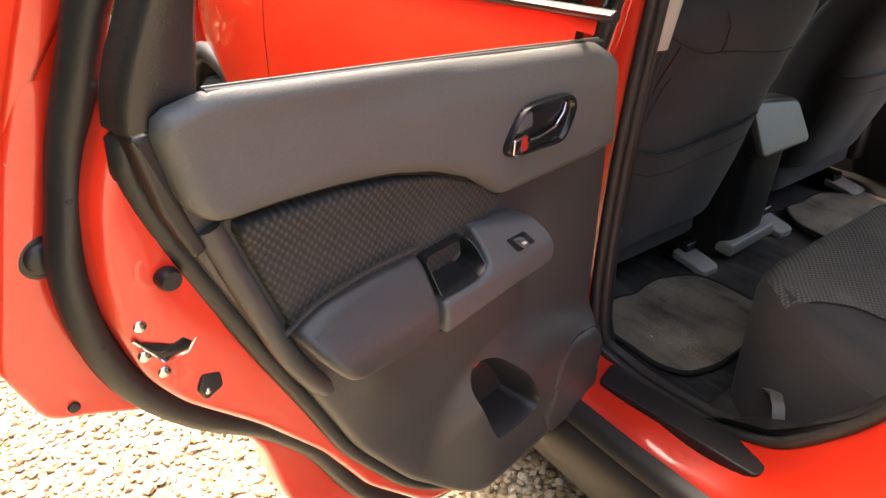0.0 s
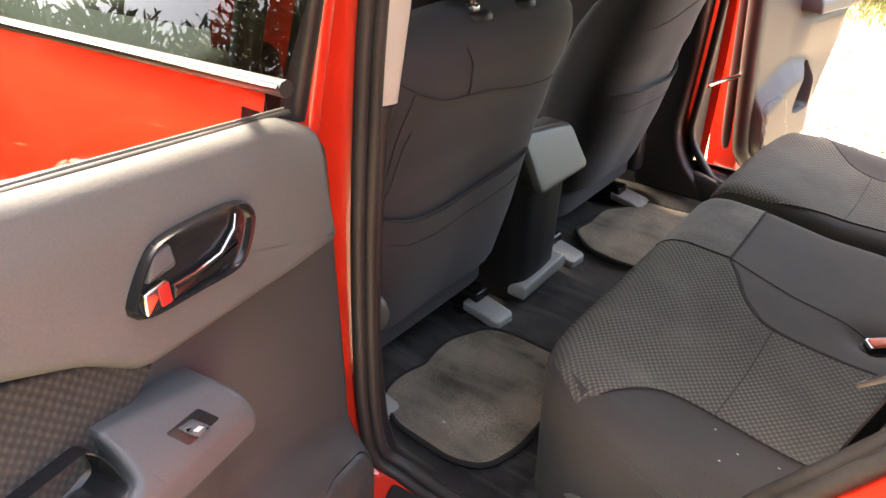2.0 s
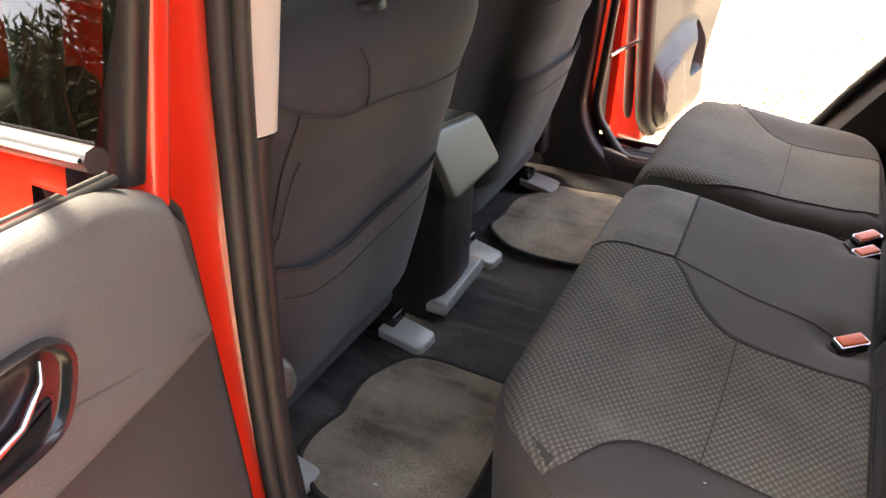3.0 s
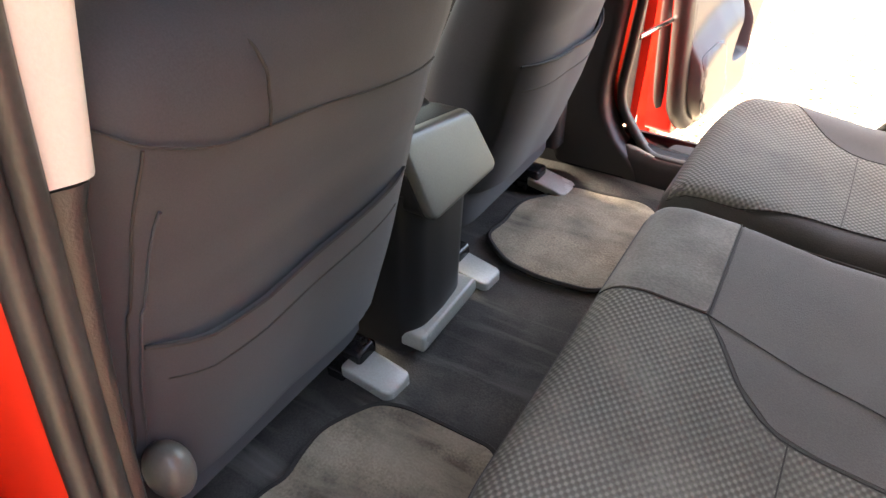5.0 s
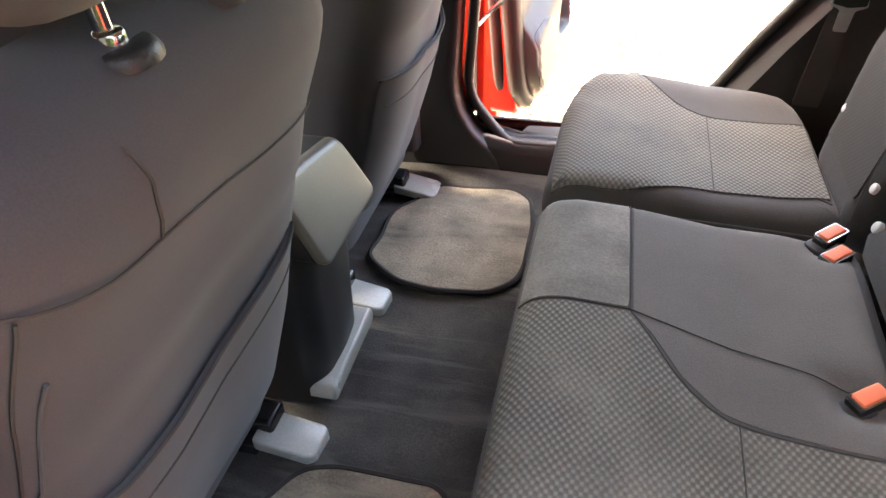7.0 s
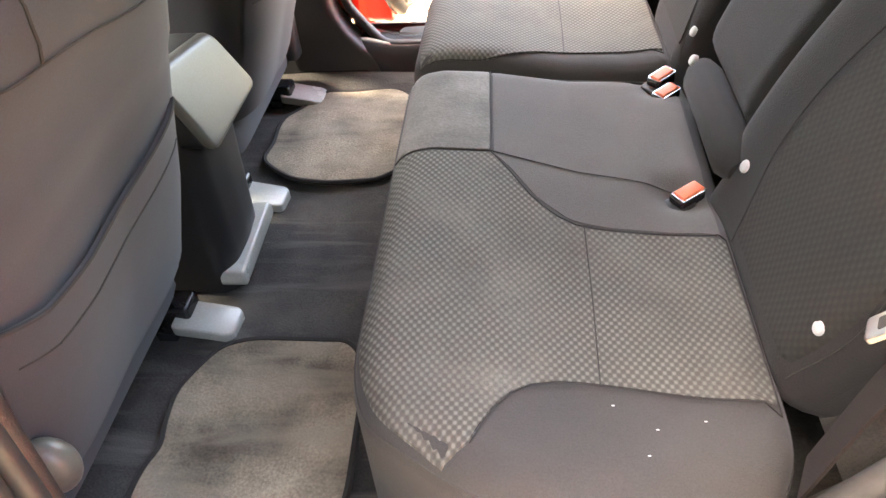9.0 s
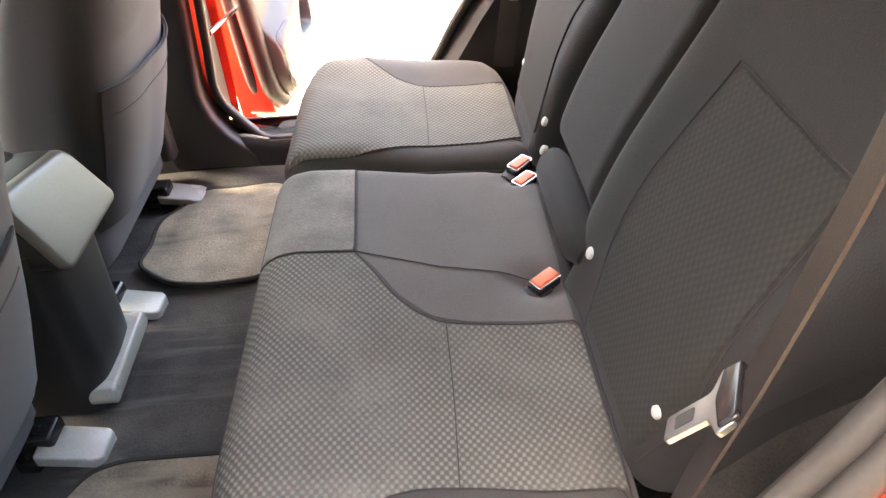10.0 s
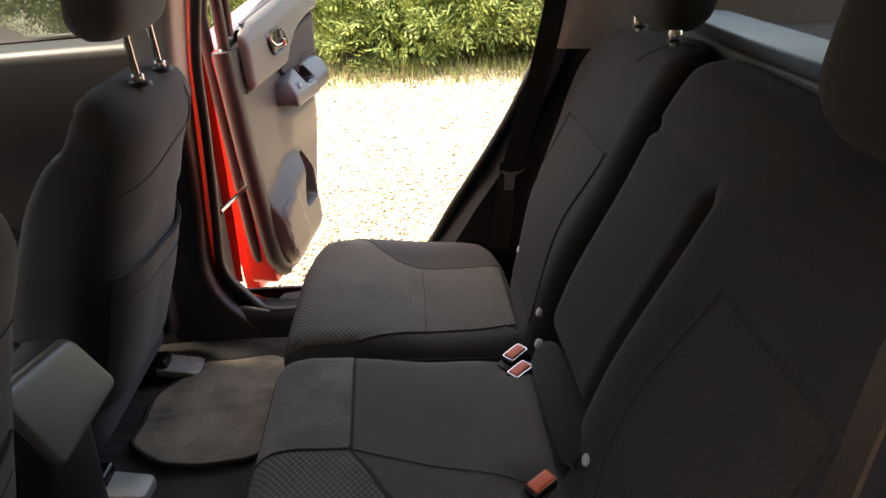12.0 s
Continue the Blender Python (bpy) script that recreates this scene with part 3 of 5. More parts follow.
def aperture(s):
    rows = []
    sillness = np.linalg.norm(offset_loop(s, lambda k: k) - LOOPS[s], axis=1)
    for ep, es, yp, ys in ((-0.006, -0.006, 0.690, 0.680), (0.004, -0.004, 0.715, 0.695), (0.028, -0.010, 0.728, 0.72), (0.060, -0.010, 0.742, 0.80), (0.085, 0.005, 0.775, 0.825), (0.105, 0.05, 0.845, 0.835)):
        lp = offset_loop(s, lambda w: ep * (1 - w) + es * w)
        drop = 0.042 if ys > 0.71 else 0.0
        rows.append([(x, s * (yp * (1 - q) + ys * q - lean_in(z)), z - q * drop * (1.7 * min(1.0, max(0.0, (x + 0.56) / 0.08)) if s > 0 else min(1.0, max(0.0, (x + 0.34) / 0.17)))) for (x, z), q in zip(lp, sillness)])
    v, f = loft(rows)
    part("door_aperture", v, f, RED, car, "glossy red painted door aperture")
    bulb = [(x, s * (0.712 - 0.022 * w - lean_in(z)), z) for (x, z), w in zip(offset_loop(s, lambda w: -0.004), sillness)]
    lip = [(x, s * (0.694 - 0.022 * w - lean_in(z)), z) for (x, z), w in zip(offset_loop(s, lambda w: -0.010), sillness)]
    ws = part("weatherstrip", *tube(bulb, 0.0105, 8, True), SEALRUBBER, car, "dark grey rubber door seal")
    part("seal_lip", *tube(lip, 0.0105, 8, True), SEALRUBBER, ws)
    # sill plate
    o = rounded([(-0.492, 0.711), (-0.165, 0.694), (-0.150, 0.702), (-0.158, 0.752), (-0.473, 0.766)], 0.010)
    part("kick_plate", *slab([(x, s * y) for x, y in o], 0.450, 0.4855, lambda x, y, z: (x, y, z + max(0, x + 0.32) * 0.13), 0.003), GLOSSY_PLATE, car, "black plastic sill plate")
    # lower body moulding
    sec = [(0.818, 0.470), (0.836, 0.466), (0.850, 0.452), (0.853, 0.440), (0.848, 0.434), (0.858, 0.424), (0.868, 0.40), (0.868, 0.36), (0.845, 0.29), (0.80, 0.25), (0.70, 0.24)]
    rows = [[(x, s * y, z + max(0, x + 0.25) * 0.12) for y, z in sec] for x in np.linspace(-1.62, 0.06, 14)]
    part("sill_moulding", *loft(rows, False), GLOSSY_PLATE, car, "black plastic sill moulding")
    # inner sill trim and floor side
    sec = [(0.692, 0.462), (0.672, 0.474), (0.650, 0.466), (0.638, 0.445), (0.628, 0.40), (0.62, 0.385)]
    if s > 0:
        sec = [(0.742, 0.470), (0.732, 0.486), (0.70, 0.494), (0.665, 0.490), (0.643, 0.468), (0.630, 0.40), (0.62, 0.385)]
    rows = [[(x, s * y, z + (0.015 if x < -0.55 else 0) + max(0, x + 0.30) * 0.18) for y, z in sec] for x in np.linspace(-1.6, 0.0, 24)]
    part("sill_trim", *loft(rows, False), GLOSS if s > 0 else PLASTIC, car, "black plastic inner sill trim")


both(aperture)


def pillar(s):
    """Inner trim of the middle pillar: black below, pale above, flaring into the sill."""
    def ring(z, grow=0.0):
        fx = np.interp(z, [0.40, 0.55, 0.75, 1.05, 1.25, 1.5], [-0.535, -0.566, -0.572, -0.566, -0.545, -0.47])
        if s > 0:
            fx = np.interp(z, [0.40, 0.468, 0.49, 0.52, 0.56, 0.60, 0.64, 0.72, 0.86, 1.117, 1.25, 1.5], [-0.47, -0.515, -0.540, -0.570, -0.596, -0.609, -0.612, -0.603, -0.589, -0.568, -0.545, -0.47]) - 0.004
        w = np.interp(z, [0.40, 0.55, 0.80, 1.06, 1.5], [0.28, 0.18, 0.14, 0.12, 0.10])
        yi = np.interp(z, [0.40, 0.55, 0.80, 1.0445, 1.0455, 1.2, 1.5], [0.632, 0.640, 0.640, 0.600, 0.594, 0.572, 0.54])
        yo = 0.700 - lean_in(z)
        o = rounded([(fx + grow, yo), (fx - 0.015 + (0.040 if s < 0 else 0), min(yi + (0.016 if s < 0 else 0), yo - 0.03)), (fx - w + 0.015, min(yi, yo - 0.03)), (fx - w, yo)], 0.018)
        return [(x, s * (y - grow), z) for x, y in o]
    joint = 1.060 if s < 0 else 1.046
    part("lower_pillar_trim", *loft([ring(z) for z in np.linspace(0.41, joint - 0.002, 30)], True, True, True), PLASTIC, car, "black lower pillar trim")
    part("upper_pillar_trim", *loft([ring(z, 0.004) for z in np.linspace(joint, 1.52, 9)], True, True, True), BEIGE, car, "pale beige upper pillar trim")
    # wheel housing and rear side trim between the seat back and the aperture
    rows, upper = [], []
    for z in list(np.linspace(0.44, 1.115, 24)) + list(np.linspace(1.1155, 1.50, 14)):
        xo = np.interp(z, [0.44, 0.512, 0.562, 0.655, 0.755, 0.85, 0.95, 1.06, 1.18, 1.28, 1.43, 1.5], [-0.30, -0.28, -0.165, -0.075, -0.015, 0.05, 0.108, 0.16, 0.203, 0.232, 0.250, 0.20])
        yb = np.interp(z, [0.44, 0.70, 0.78, 0.95, 1.1, 1.22], [0.60, 0.59, 0.60, 0.62, 0.64, 0.64])
        yb = min(yb, 0.66 - lean_in(z))
        xb = max(xo + 0.08, 0.06 + (z - 0.66) * 0.42) + 0.05
        if z > 1.115:
            g = lean_in(z)
            upper.append([(xo - 0.006, s * (0.704 - g), z), (xo + 0.010, s * (0.680 - g), z), (xo + 0.03, s * (0.665 - g), z), (xo + 0.08, s * (0.655 - g), z), (xo + 0.16, s * (0.655 - g), z), (xo + 0.24, s * (0.665 - g), z)])
            continue
        rows.append([(xo - 0.006, s * (0.704 - lean_in(z)), z), (xo + 0.012, s * (0.680 - lean_in(z)), z), (xo + 0.04, s * ((0.665 - lean_in(z)) * 0.6 + yb * 0.4), z), (xo * 0.45 + xb * 0.55, s * (yb + 0.03), z), (xb, s * yb, z), (xb + 0.22, s * (yb - 0.02), z)])
    part("rear_side_trim", *loft(rows, False), PLASTIC, car, "black rear side trim over the wheel housing")
    part("centre_pillar_trim", *loft(upper, False), BEIGE, car, "pale beige pillar trim beside the rear seat")
    rows = []
    for z in np.linspace(1.115, 1.25, 4):
        xo = 0.34 + (z - 1.2) * 0.1
        rows.append([(xo, s * (0.694 - (z - 1.2) * 0.25), z), (xo + 0.03, s * (0.66 - (z - 1.2) * 0.25), z), (xo + 0.35, s * (0.655 - (z - 1.2) * 0.25), z), (1.45, s * (0.62 - (z - 1.2) * 0.25), z)])
    part("rear_pillar_trim", *loft(rows, False), BEIGE, car, "pale beige rear pillar trim")


both(pillar)


def flank(z):
    return float(np.interp(z, [0.30, 0.45, 0.62, 0.80, 0.98, 1.10, 1.17], [0.868, 0.885, 0.902, 0.910, 0.902, 0.882, 0.862]))


def skin(s, x0, x1, low, high, nx, nz=14, out=0.0):
    rows = []
    for x in np.linspace(x0, x1, nx):
        a, b = low(x), high(x)
        taper = max(0.0, -x - 1.75) ** 2 * 0.22 + max(0.0, x - 0.7) ** 2 * 0.25
        rows.append([(x, s * (flank(z) - taper + out), z) for z in np.linspace(a, b, nz)])
    return loft(rows, False)


def belt(x):
    return 1.160 + (x + 0.44) * 0.045


def arch(cx, x, base):
    d = abs(x - cx)
    return max(base, 0.36 + math.sqrt(max(0.0, 0.40 ** 2 - d * d))) if d < 0.40 else base


def wings(s):
    part("front_wing", *skin(s, -2.75, -1.565, lambda x: arch(-2.17, x, 0.42), lambda x: belt(x) - max(0, -x - 1.8) * 0.16, 60), RED, car, "glossy red front wing")
    part("rear_quarter", *skin(s, 0.34, 1.5, lambda x: max(arch(0.47, x, 0.42), 1.28 - x * 1.2 if x < 0.45 else 0), lambda x: belt(x) + 0.02, 60, out=-0.03), RED, car, "glossy red rear quarter panel")
    for cx in (-2.17, 0.47):
        pts = [(cx + 0.40 * math.cos(a), s * (flank(0.36 + 0.40 * math.sin(a)) - (0.04 if cx < 0 else 0.03)), 0.36 + 0.40 * math.sin(a)) for a in np.linspace(0.1, math.pi - 0.1, 26)]
        part("arch_moulding", *tube(pts, 0.035, 8), PLASTIC, car, "black plastic wheel arch moulding")
        rows = [[(cx + 0.39 * math.cos(a), s * y, 0.36 + 0.39 * math.sin(a)) for a in np.linspace(-0.1, math.pi + 0.1, 20)] for y in (0.87, 0.62)]
        part("arch_liner", *loft(rows, False), RUBBER, car)


both(wings)


def wheel(x, s):
    w = thing("wheel", (x, s * 0.77, 0.34), "silver alloy wheel with black tyre standing on gravel", "wheel", "wheels of the car")
    prof = [(0.22, -0.10), (0.30, -0.115), (0.335, -0.09), (0.345, 0), (0.335, 0.09), (0.30, 0.115), (0.22, 0.10)]
    rows = [[(x + r * math.cos(a), s * (0.77 + d), 0.34 + r * math.sin(a)) for r, d in prof] for a in np.linspace(0, 2 * math.pi, 41)]
    part("tyre", *loft(rows, False), TYRE, w)
    prof = [(0.225, -0.10), (0.215, 0.02), (0.225, 0.10), (0.205, 0.10), (0.19, 0.03), (0.19, -0.09)]
    rows = [[(x + r * math.cos(a), s * (0.77 + d), 0.34 + r * math.sin(a)) for r, d in prof] for a in np.linspace(0, 2 * math.pi, 41)]
    rim = part("rim", *loft(rows, False), ALLOY, w)
    for i in range(5):
        a = i * 2 * math.pi / 5 + 0.3
        pts = [(x + r * math.cos(a), s * (0.77 + d), 0.34 + r * math.sin(a)) for r, d in ((0.03, 0.05), (0.10, 0.065), (0.20, 0.085))]
        part("spoke", *tube(pts, [0.03, 0.026, 0.032], 8, False, 0.5), ALLOY, rim)
    part("hub", *disc((x, s * 0.80, 0.34), (0, s, 0), 0.05, 0.03), ALLOY, rim)


for wx in (-2.17, 0.47):
    both(lambda s: wheel(wx, s))

# floor, roof, bulkhead, boot and tailgate
rows = [[(x, y, 0.40 + 0.004 * math.sin(y * 21 + x * 9) + 0.03 * max(0, abs(y) - 0.58) / 0.05 + (0.14 * (x - -0.36) if x > -0.36 else 0)) for y in np.linspace(-0.63, 0.63, 40)] for x in np.linspace(-1.9, 0.2, 50)]
part("floor_carpet", *loft(rows, False), CARPET, car, "black carpet on the flat rear floor")
part("underbody", *block(-2.5, 1.35, -0.68, 0.68, 0.24, 0.38, 0.05), RUBBER, car)


def roof_z(x, y):
    return 1.66 - 0.10 * (abs(y) / 0.62) ** 3 - 0.05 * max(0, -x - 0.4) - 0.03 * max(0, x - 0.5) ** 2


for nm, dz, m_, lab in (("roof", 0.0, RED, "glossy red roof"), ("headliner", -0.045, HEADCLOTH, "pale beige roof lining")):
    rows = [[(x, y, roof_z(x, y) + dz) for y in np.linspace(-0.62, 0.62, 20)] for x in np.linspace(-1.36, 1.42, 24)]
    part(nm, *loft(rows, False), m_, car, lab)


def uppers(s):
    rail = [(x, s * 0.645, roof_z(x, 0.62) - 0.02) for x in np.linspace(-1.25, 1.42, 20)]
    part("roof_rail", *tube(rail, 0.05, 8), RED, car, "red roof side rail")
    part("windscreen_pillar", *tube([(-1.25, s * 0.63, 1.57), (-1.6, s * 0.70, 1.36), (-1.98, s * 0.78, 1.08)], 0.045, 8), RED, car, "red windscreen pillar")
    part("tailgate_pillar", *tube([(1.40, s * 0.60, 1.55), (1.47, s * 0.66, 1.25), (1.52, s * 0.70, 0.9)], 0.06, 8), RED, car)
    # quarter window
    part("quarter_glass", [(0.42, s * 0.70, 1.22), (1.32, s * 0.66, 1.24), (1.25, s * 0.62, 1.50), (0.40, s * 0.64, 1.52)], [(0, 1, 2, 3)], DARKGLASS, car, "dark quarter window").visible_shadow = False


both(uppers)
part("windscreen", [(-1.98, -0.74, 1.09), (-1.98, 0.74, 1.09), (-1.27, 0.60, 1.58), (-1.27, -0.60, 1.58)], [(0, 1, 2, 3)], GLASS, car, "clear windscreen").visible_shadow = False
rows = [[(x, y, 1.09 - 0.13 * max(0, -x - 1.95) - 0.12 * (abs(y) / 0.80) ** 4) for y in np.linspace(-0.80, 0.80, 18)] for x in np.linspace(-2.85, -1.9, 10)]
part("bonnet", *loft(rows, False), RED, car, "glossy red bonnet")
part("front_bumper", *block(-3.0, -2.75, -0.8, 0.8, 0.28, 0.98, 0.10), RED, car)
part("dashboard", *block(-2.0, -1.55, -0.72, 0.72, 0.62, 1.05, 0.08), PLASTIC, car, "dark dashboard")
part("bulkhead", *block(-2.06, -2.0, -0.72, 0.72, 0.30, 1.06, 0.02), PLASTIC, car)
part("tailgate", *block(1.50, 1.58, -0.72, 0.72, 0.50, 1.12, 0.03), RED, car, "red tailgate")
part("tailgate_trim", *block(1.44, 1.495, -0.62, 0.62, 0.60, 1.10, 0.03), BEIGE, car, "pale tailgate lining")
part("rear_window", [(1.53, -0.62, 1.12), (1.53, 0.62, 1.12), (1.42, 0.56, 1.54), (1.42, -0.56, 1.54)], [(0, 1, 2, 3)], DARKGLASS, car, "tinted rear window").visible_shadow = False
part("boot_floor", *block(0.30, 1.50, -0.62, 0.62, 0.55, 0.60, 0.01), CARPET, car, "black boot carpet")
both(lambda s: part("boot_side_trim", *block(0.42, 1.48, s * 0.60, s * 0.64, 0.60, 1.12, 0.02), PLASTIC, car, "black boot side trim"))


# ---- front doors, closed ----
def front_door(s):
    d = thing("front_door", (-1.0, s * 0.88, 0.45), "closed bright red front door with dark window", "car door", "front doors")
    xe = -0.462 if s < 0 else -0.61
    part("outer_skin", *skin(s, -1.56, -0.498 if s < 0 else -0.61, lambda x: 0.46, belt, 30), RED, d)
    if s < 0:
        part("upper_skin", *skin(s, -0.4985, -0.466, lambda x: 1.139, belt, 4, 4), RED, d)
    # belt moulding and glass
    part("belt_moulding", *tube([(x, s * 0.866, belt(x) + 0.006) for x in np.linspace(-1.75, -0.435 if s < 0 else -0.60, 20)], 0.008, 8), RUBBER, d, "black belt moulding with a pale highlight")
    part("belt_strip", *tube([(x, s * 0.8755, belt(x) + 0.010) for x in np.linspace(-1.75, -0.435 if s < 0 else -0.60, 20)], 0.0016, 6), CHROME, d, "thin bright strip")
    rows = [[(x, s * (0.852 - t * 0.20), belt(x) + 0.005 + t * (np.interp(x, [-1.8, -1.25, -0.4], [0.02, 0.36, 0.36]))) for t in np.linspace(0, 1, 6)] for x in np.linspace(-1.78, -0.455 if s < 0 else -0.60, 20)]
    part("window", *loft(rows, False), SIDEGLASS, d, "green-tinted window glass").visible_shadow = False
    if s > 0:
        part("rear_frame", *tube([(xe, s * 0.850, belt(-0.45) + 0.01), (xe, s * 0.80, 1.27), (xe, s * 0.70, 1.45)], 0.012, 8), GLOSS, d, "gloss black window frame")
    part("inner_panel", *slab(rounded([(-1.55, 0.46), (-0.62, 0.46), (-0.62, 1.152), (-1.60, 1.11), (-1.75, 1.09)], 0.03), 0.0, 0.145, lambda x, z, n: (x, s * (0.855 - n), z), 0.03), PLASTIC, d, "black inner door panel")
    part("handle", *tube([(-0.86, s * 0.905, 0.985), (-0.82, s * 0.935, 0.99), (-0.72, s * 0.935, 0.995), (-0.68, s * 0.905, 0.995)], 0.013, 8), RED, d, "red pull handle")


both(front_door)


# ---- rear doors, open ----
def rear_door(s):
    """u runs along the door from its hinge, z up, n from its skin towards the lining; above the belt the frame leans in."""
    A, U, N = Vector((-0.482, -0.790, 0)), Vector((0.197, -0.980, 0)), Vector((0.980, 0.197, 0))
    lift, droop, edge0 = 0.0, 0.0, 0.15
    if s > 0:
        # the far door stands a little further out and leans with its hinges
        A, U, N = Vector((-0.499, -1.030, 0)), Vector((0.174, -0.985, 0)), Vector((0.985, 0.174, 0))
        lift, droop, edge0 = 0.015, -0.078, -0.02

    def P(u, z, n):
        p = A + U * u + N * (n + 0.33 * max(0.0, z - 1.15) + droop * (z - 0.75))
        return (p.x, -s * p.y, z + lift)

    nrm = Vector((N.x, -s * N.y, 0))
    door = thing("rear_door", P(0.3, 0.36, -0.10), "open red rear door with grey vinyl lining and cloth insert", "car door", "rear doors")
    belt_z = lambda u: 1.118 + 0.132 * u
    # red shell
    outer = rounded([(edge0, 0.33), (edge0, belt_z(edge0) - 0.052), (0.40, belt_z(0.4) - 0.052), (0.62, belt_z(0.62) - 0.052), (0.69, 1.21), (0.735, 1.215), (0.770, 1.12), (0.822, 0.960), (0.800, 0.880), (0.767, 0.865), (0.714, 0.835), (0.662, 0.795), (0.614, 0.735), (0.584, 0.669), (0.570, 0.58), (0.50, 0.33)], 0.02)
    skin_ = part("outer_skin", *slab(outer, -0.175, -0.132, P, 0.008), RED, door, "glossy red outer skin")
    inner = rounded([(-0.020 + edge0 * 0.9 if s > 0 else -0.020, 0.37), (-0.025 + edge0 * 0.9 if s > 0 else -0.025, 1.06), (0.02, 1.070), (0.40, 1.118), (0.61, 1.148), (0.672, 1.20), (0.690, 1.19), (0.722, 1.112), (0.733, 1.05), (0.732, 0.99), (0.718, 0.92), (0.690, 0.870), (0.615, 0.785), (0.535, 0.675), (0.47, 0.555), (0.36, 0.42), (0.20, 0.35)], 0.022)
    shell = part("inner_shell", *slab(inner, -0.140, -0.064, P, 0.012), RED, door, "red painted inner shell")
    hs = -0.028 if s > 0 else -0.012
    strip = curve([(0.08, 0.355), (hs, 0.46), (hs - 0.004, 0.80), (hs - 0.002, 1.06), (-0.015, 1.25), (0.03, 1.45), (0.3, 1.52), (0.56, 1.46), (0.668, 1.29), (0.689, 1.232), (0.707, 1.172), (0.727, 1.105), (0.743, 1.049), (0.745, 0.988), (0.734, 0.927), (0.708, 0.869), (0.662, 0.809), (0.591, 0.741), (0.525, 0.650), (0.458, 0.512), (0.36, 0.40), (0.22, 0.345)], 150)
    part("door_seal", *tube([P(u, z, -0.108) for u, z in strip], 0.0175, 8, True, 1.0), RUBBER, door, "wide black rubber door seal")
    for u, z in ((0.690, 1.205), (0.7285, 1.11), (0.742, 0.96), (0.56, 0.70)):
        part("seal_clip", *disc(P(u, z, -0.0925), nrm, 0.003, 0.002, 8), SEAM, door)
    if s > 0:
        part("edge_seal", *tube([P(u, z, -0.056) for u, z in curve([(0.02, 0.40), (-0.030, 0.45), (-0.046, 0.60), (-0.056, 0.8), (-0.060, 1.06)], 18, False)], 0.027, 10), RUBBER, door, "black edging along the hinge side")
    part("sealer_line", *slab([(0.724, 1.140), (0.757, 1.140), (0.757, 1.143), (0.724, 1.143)], -0.14, -0.1315, P, 0.0005), WHITE, door)
    # window frame and sash trim; the pane is wound down
    part("frame_front", *tube([P(-0.038, 1.06, -0.058), P(-0.067, 1.21, -0.058), P(-0.080, 1.32, -0.058), P(-0.06, 1.43, -0.058), P(0.0, 1.50, -0.06)], 0.016, 10), RUBBER if s > 0 else RED, door, "black edged window frame" if s > 0 else "red window frame")
    part("frame_front_channel", *tube([P(-0.013, 1.095, -0.050), P(-0.037, 1.22, -0.050), P(-0.050, 1.33, -0.050), P(-0.02, 1.43, -0.05), P(0.06, 1.48, -0.055)], 0.0145, 10), RUBBER, door, "black window channel")
    part("frame_rear", *slab(rounded([(0.756, 1.16), (0.730, 1.24), (0.675, 1.40), (0.58, 1.51), (0.52, 1.51), (0.60, 1.39), (0.655, 1.25), (0.672, 1.16)], 0.006), -0.172, -0.1325, P, 0.006), RED, door, "red window frame")
    part("frame_top", *tube([P(0.0, 1.50, -0.06), P(0.30, 1.535, -0.065), P(0.575, 1.50, -0.08)], 0.022, 8), RED, door, "red window frame")
    sash = []
    for z in np.linspace(1.174, 1.48, 16):
        u0 = float(np.interp(z, [1.174, 1.27, 1.38, 1.48], [0.632, 0.630, 0.590, 0.53]))
        u1 = float(np.interp(z, [1.174, 1.20, 1.23, 1.273, 1.40, 1.48], [0.696, 0.695, 0.688, 0.671, 0.63, 0.575]))
        sash.append([P(u, z, n) for u, n in ((u1, -0.075), (u1 + 0.001, -0.045), (u1 - 0.002, -0.037), (u1 - 0.007, -0.033), (u0 + 0.006, -0.033), (u0 + 0.001, -0.037), (u0, -0.075))])
    part("sash_trim", *loft(sash, False), PLASTIC, door, "black sash trim beside the window")
    part("belt_seal", *tube([P(u, belt_z(u) - 0.006, -0.026) for u in np.linspace(0.02, 0.632, 14)], 0.004, 10), RUBBER, door, "black belt seal")
    part("belt_edge", *tube([P(u, belt_z(u) - 0.002, -0.031) for u in np.linspace(0.02, 0.632, 14)], 0.0016, 6), CAPGREY, door, "thin pale seal edge")
    rows = [[P(u, belt_z(u) + dz, n) for u in np.linspace(0.02, 0.66, 8)] for n, dz in ((-0.027, -0.014), (-0.045, -0.020), (-0.060, -0.052), (-0.138, -0.060))]
    part("window_slot", *loft(rows, False), RUBBER, door, "black window slot seal")
    # lining base with a pocket
    base = rounded([(-0.055, 1.055), (-0.052, 0.93), (-0.048, 0.73), (-0.044, 0.596), (-0.038, 0.50), (-0.005, 0.432), (0.055, 0.386), (0.151, 0.370), (0.263, 0.404), (0.359, 0.480), (0.410, 0.535), (0.502, 0.676), (0.556, 0.805), (0.592, 0.885), (0.628, 0.973), (0.657, 1.045), (0.676, 1.10), (0.690, 1.172), (0.60, 1.165), (0.30, 1.13)], 0.03)
    base = even(base, 130)
    pocket = curve([(0.301, 0.655), (0.285, 0.688), (0.243, 0.684), (0.205, 0.648), (0.175, 0.605), (0.157, 0.560), (0.170, 0.540), (0.225, 0.538), (0.264, 0.547), (0.289, 0.605)], 60)
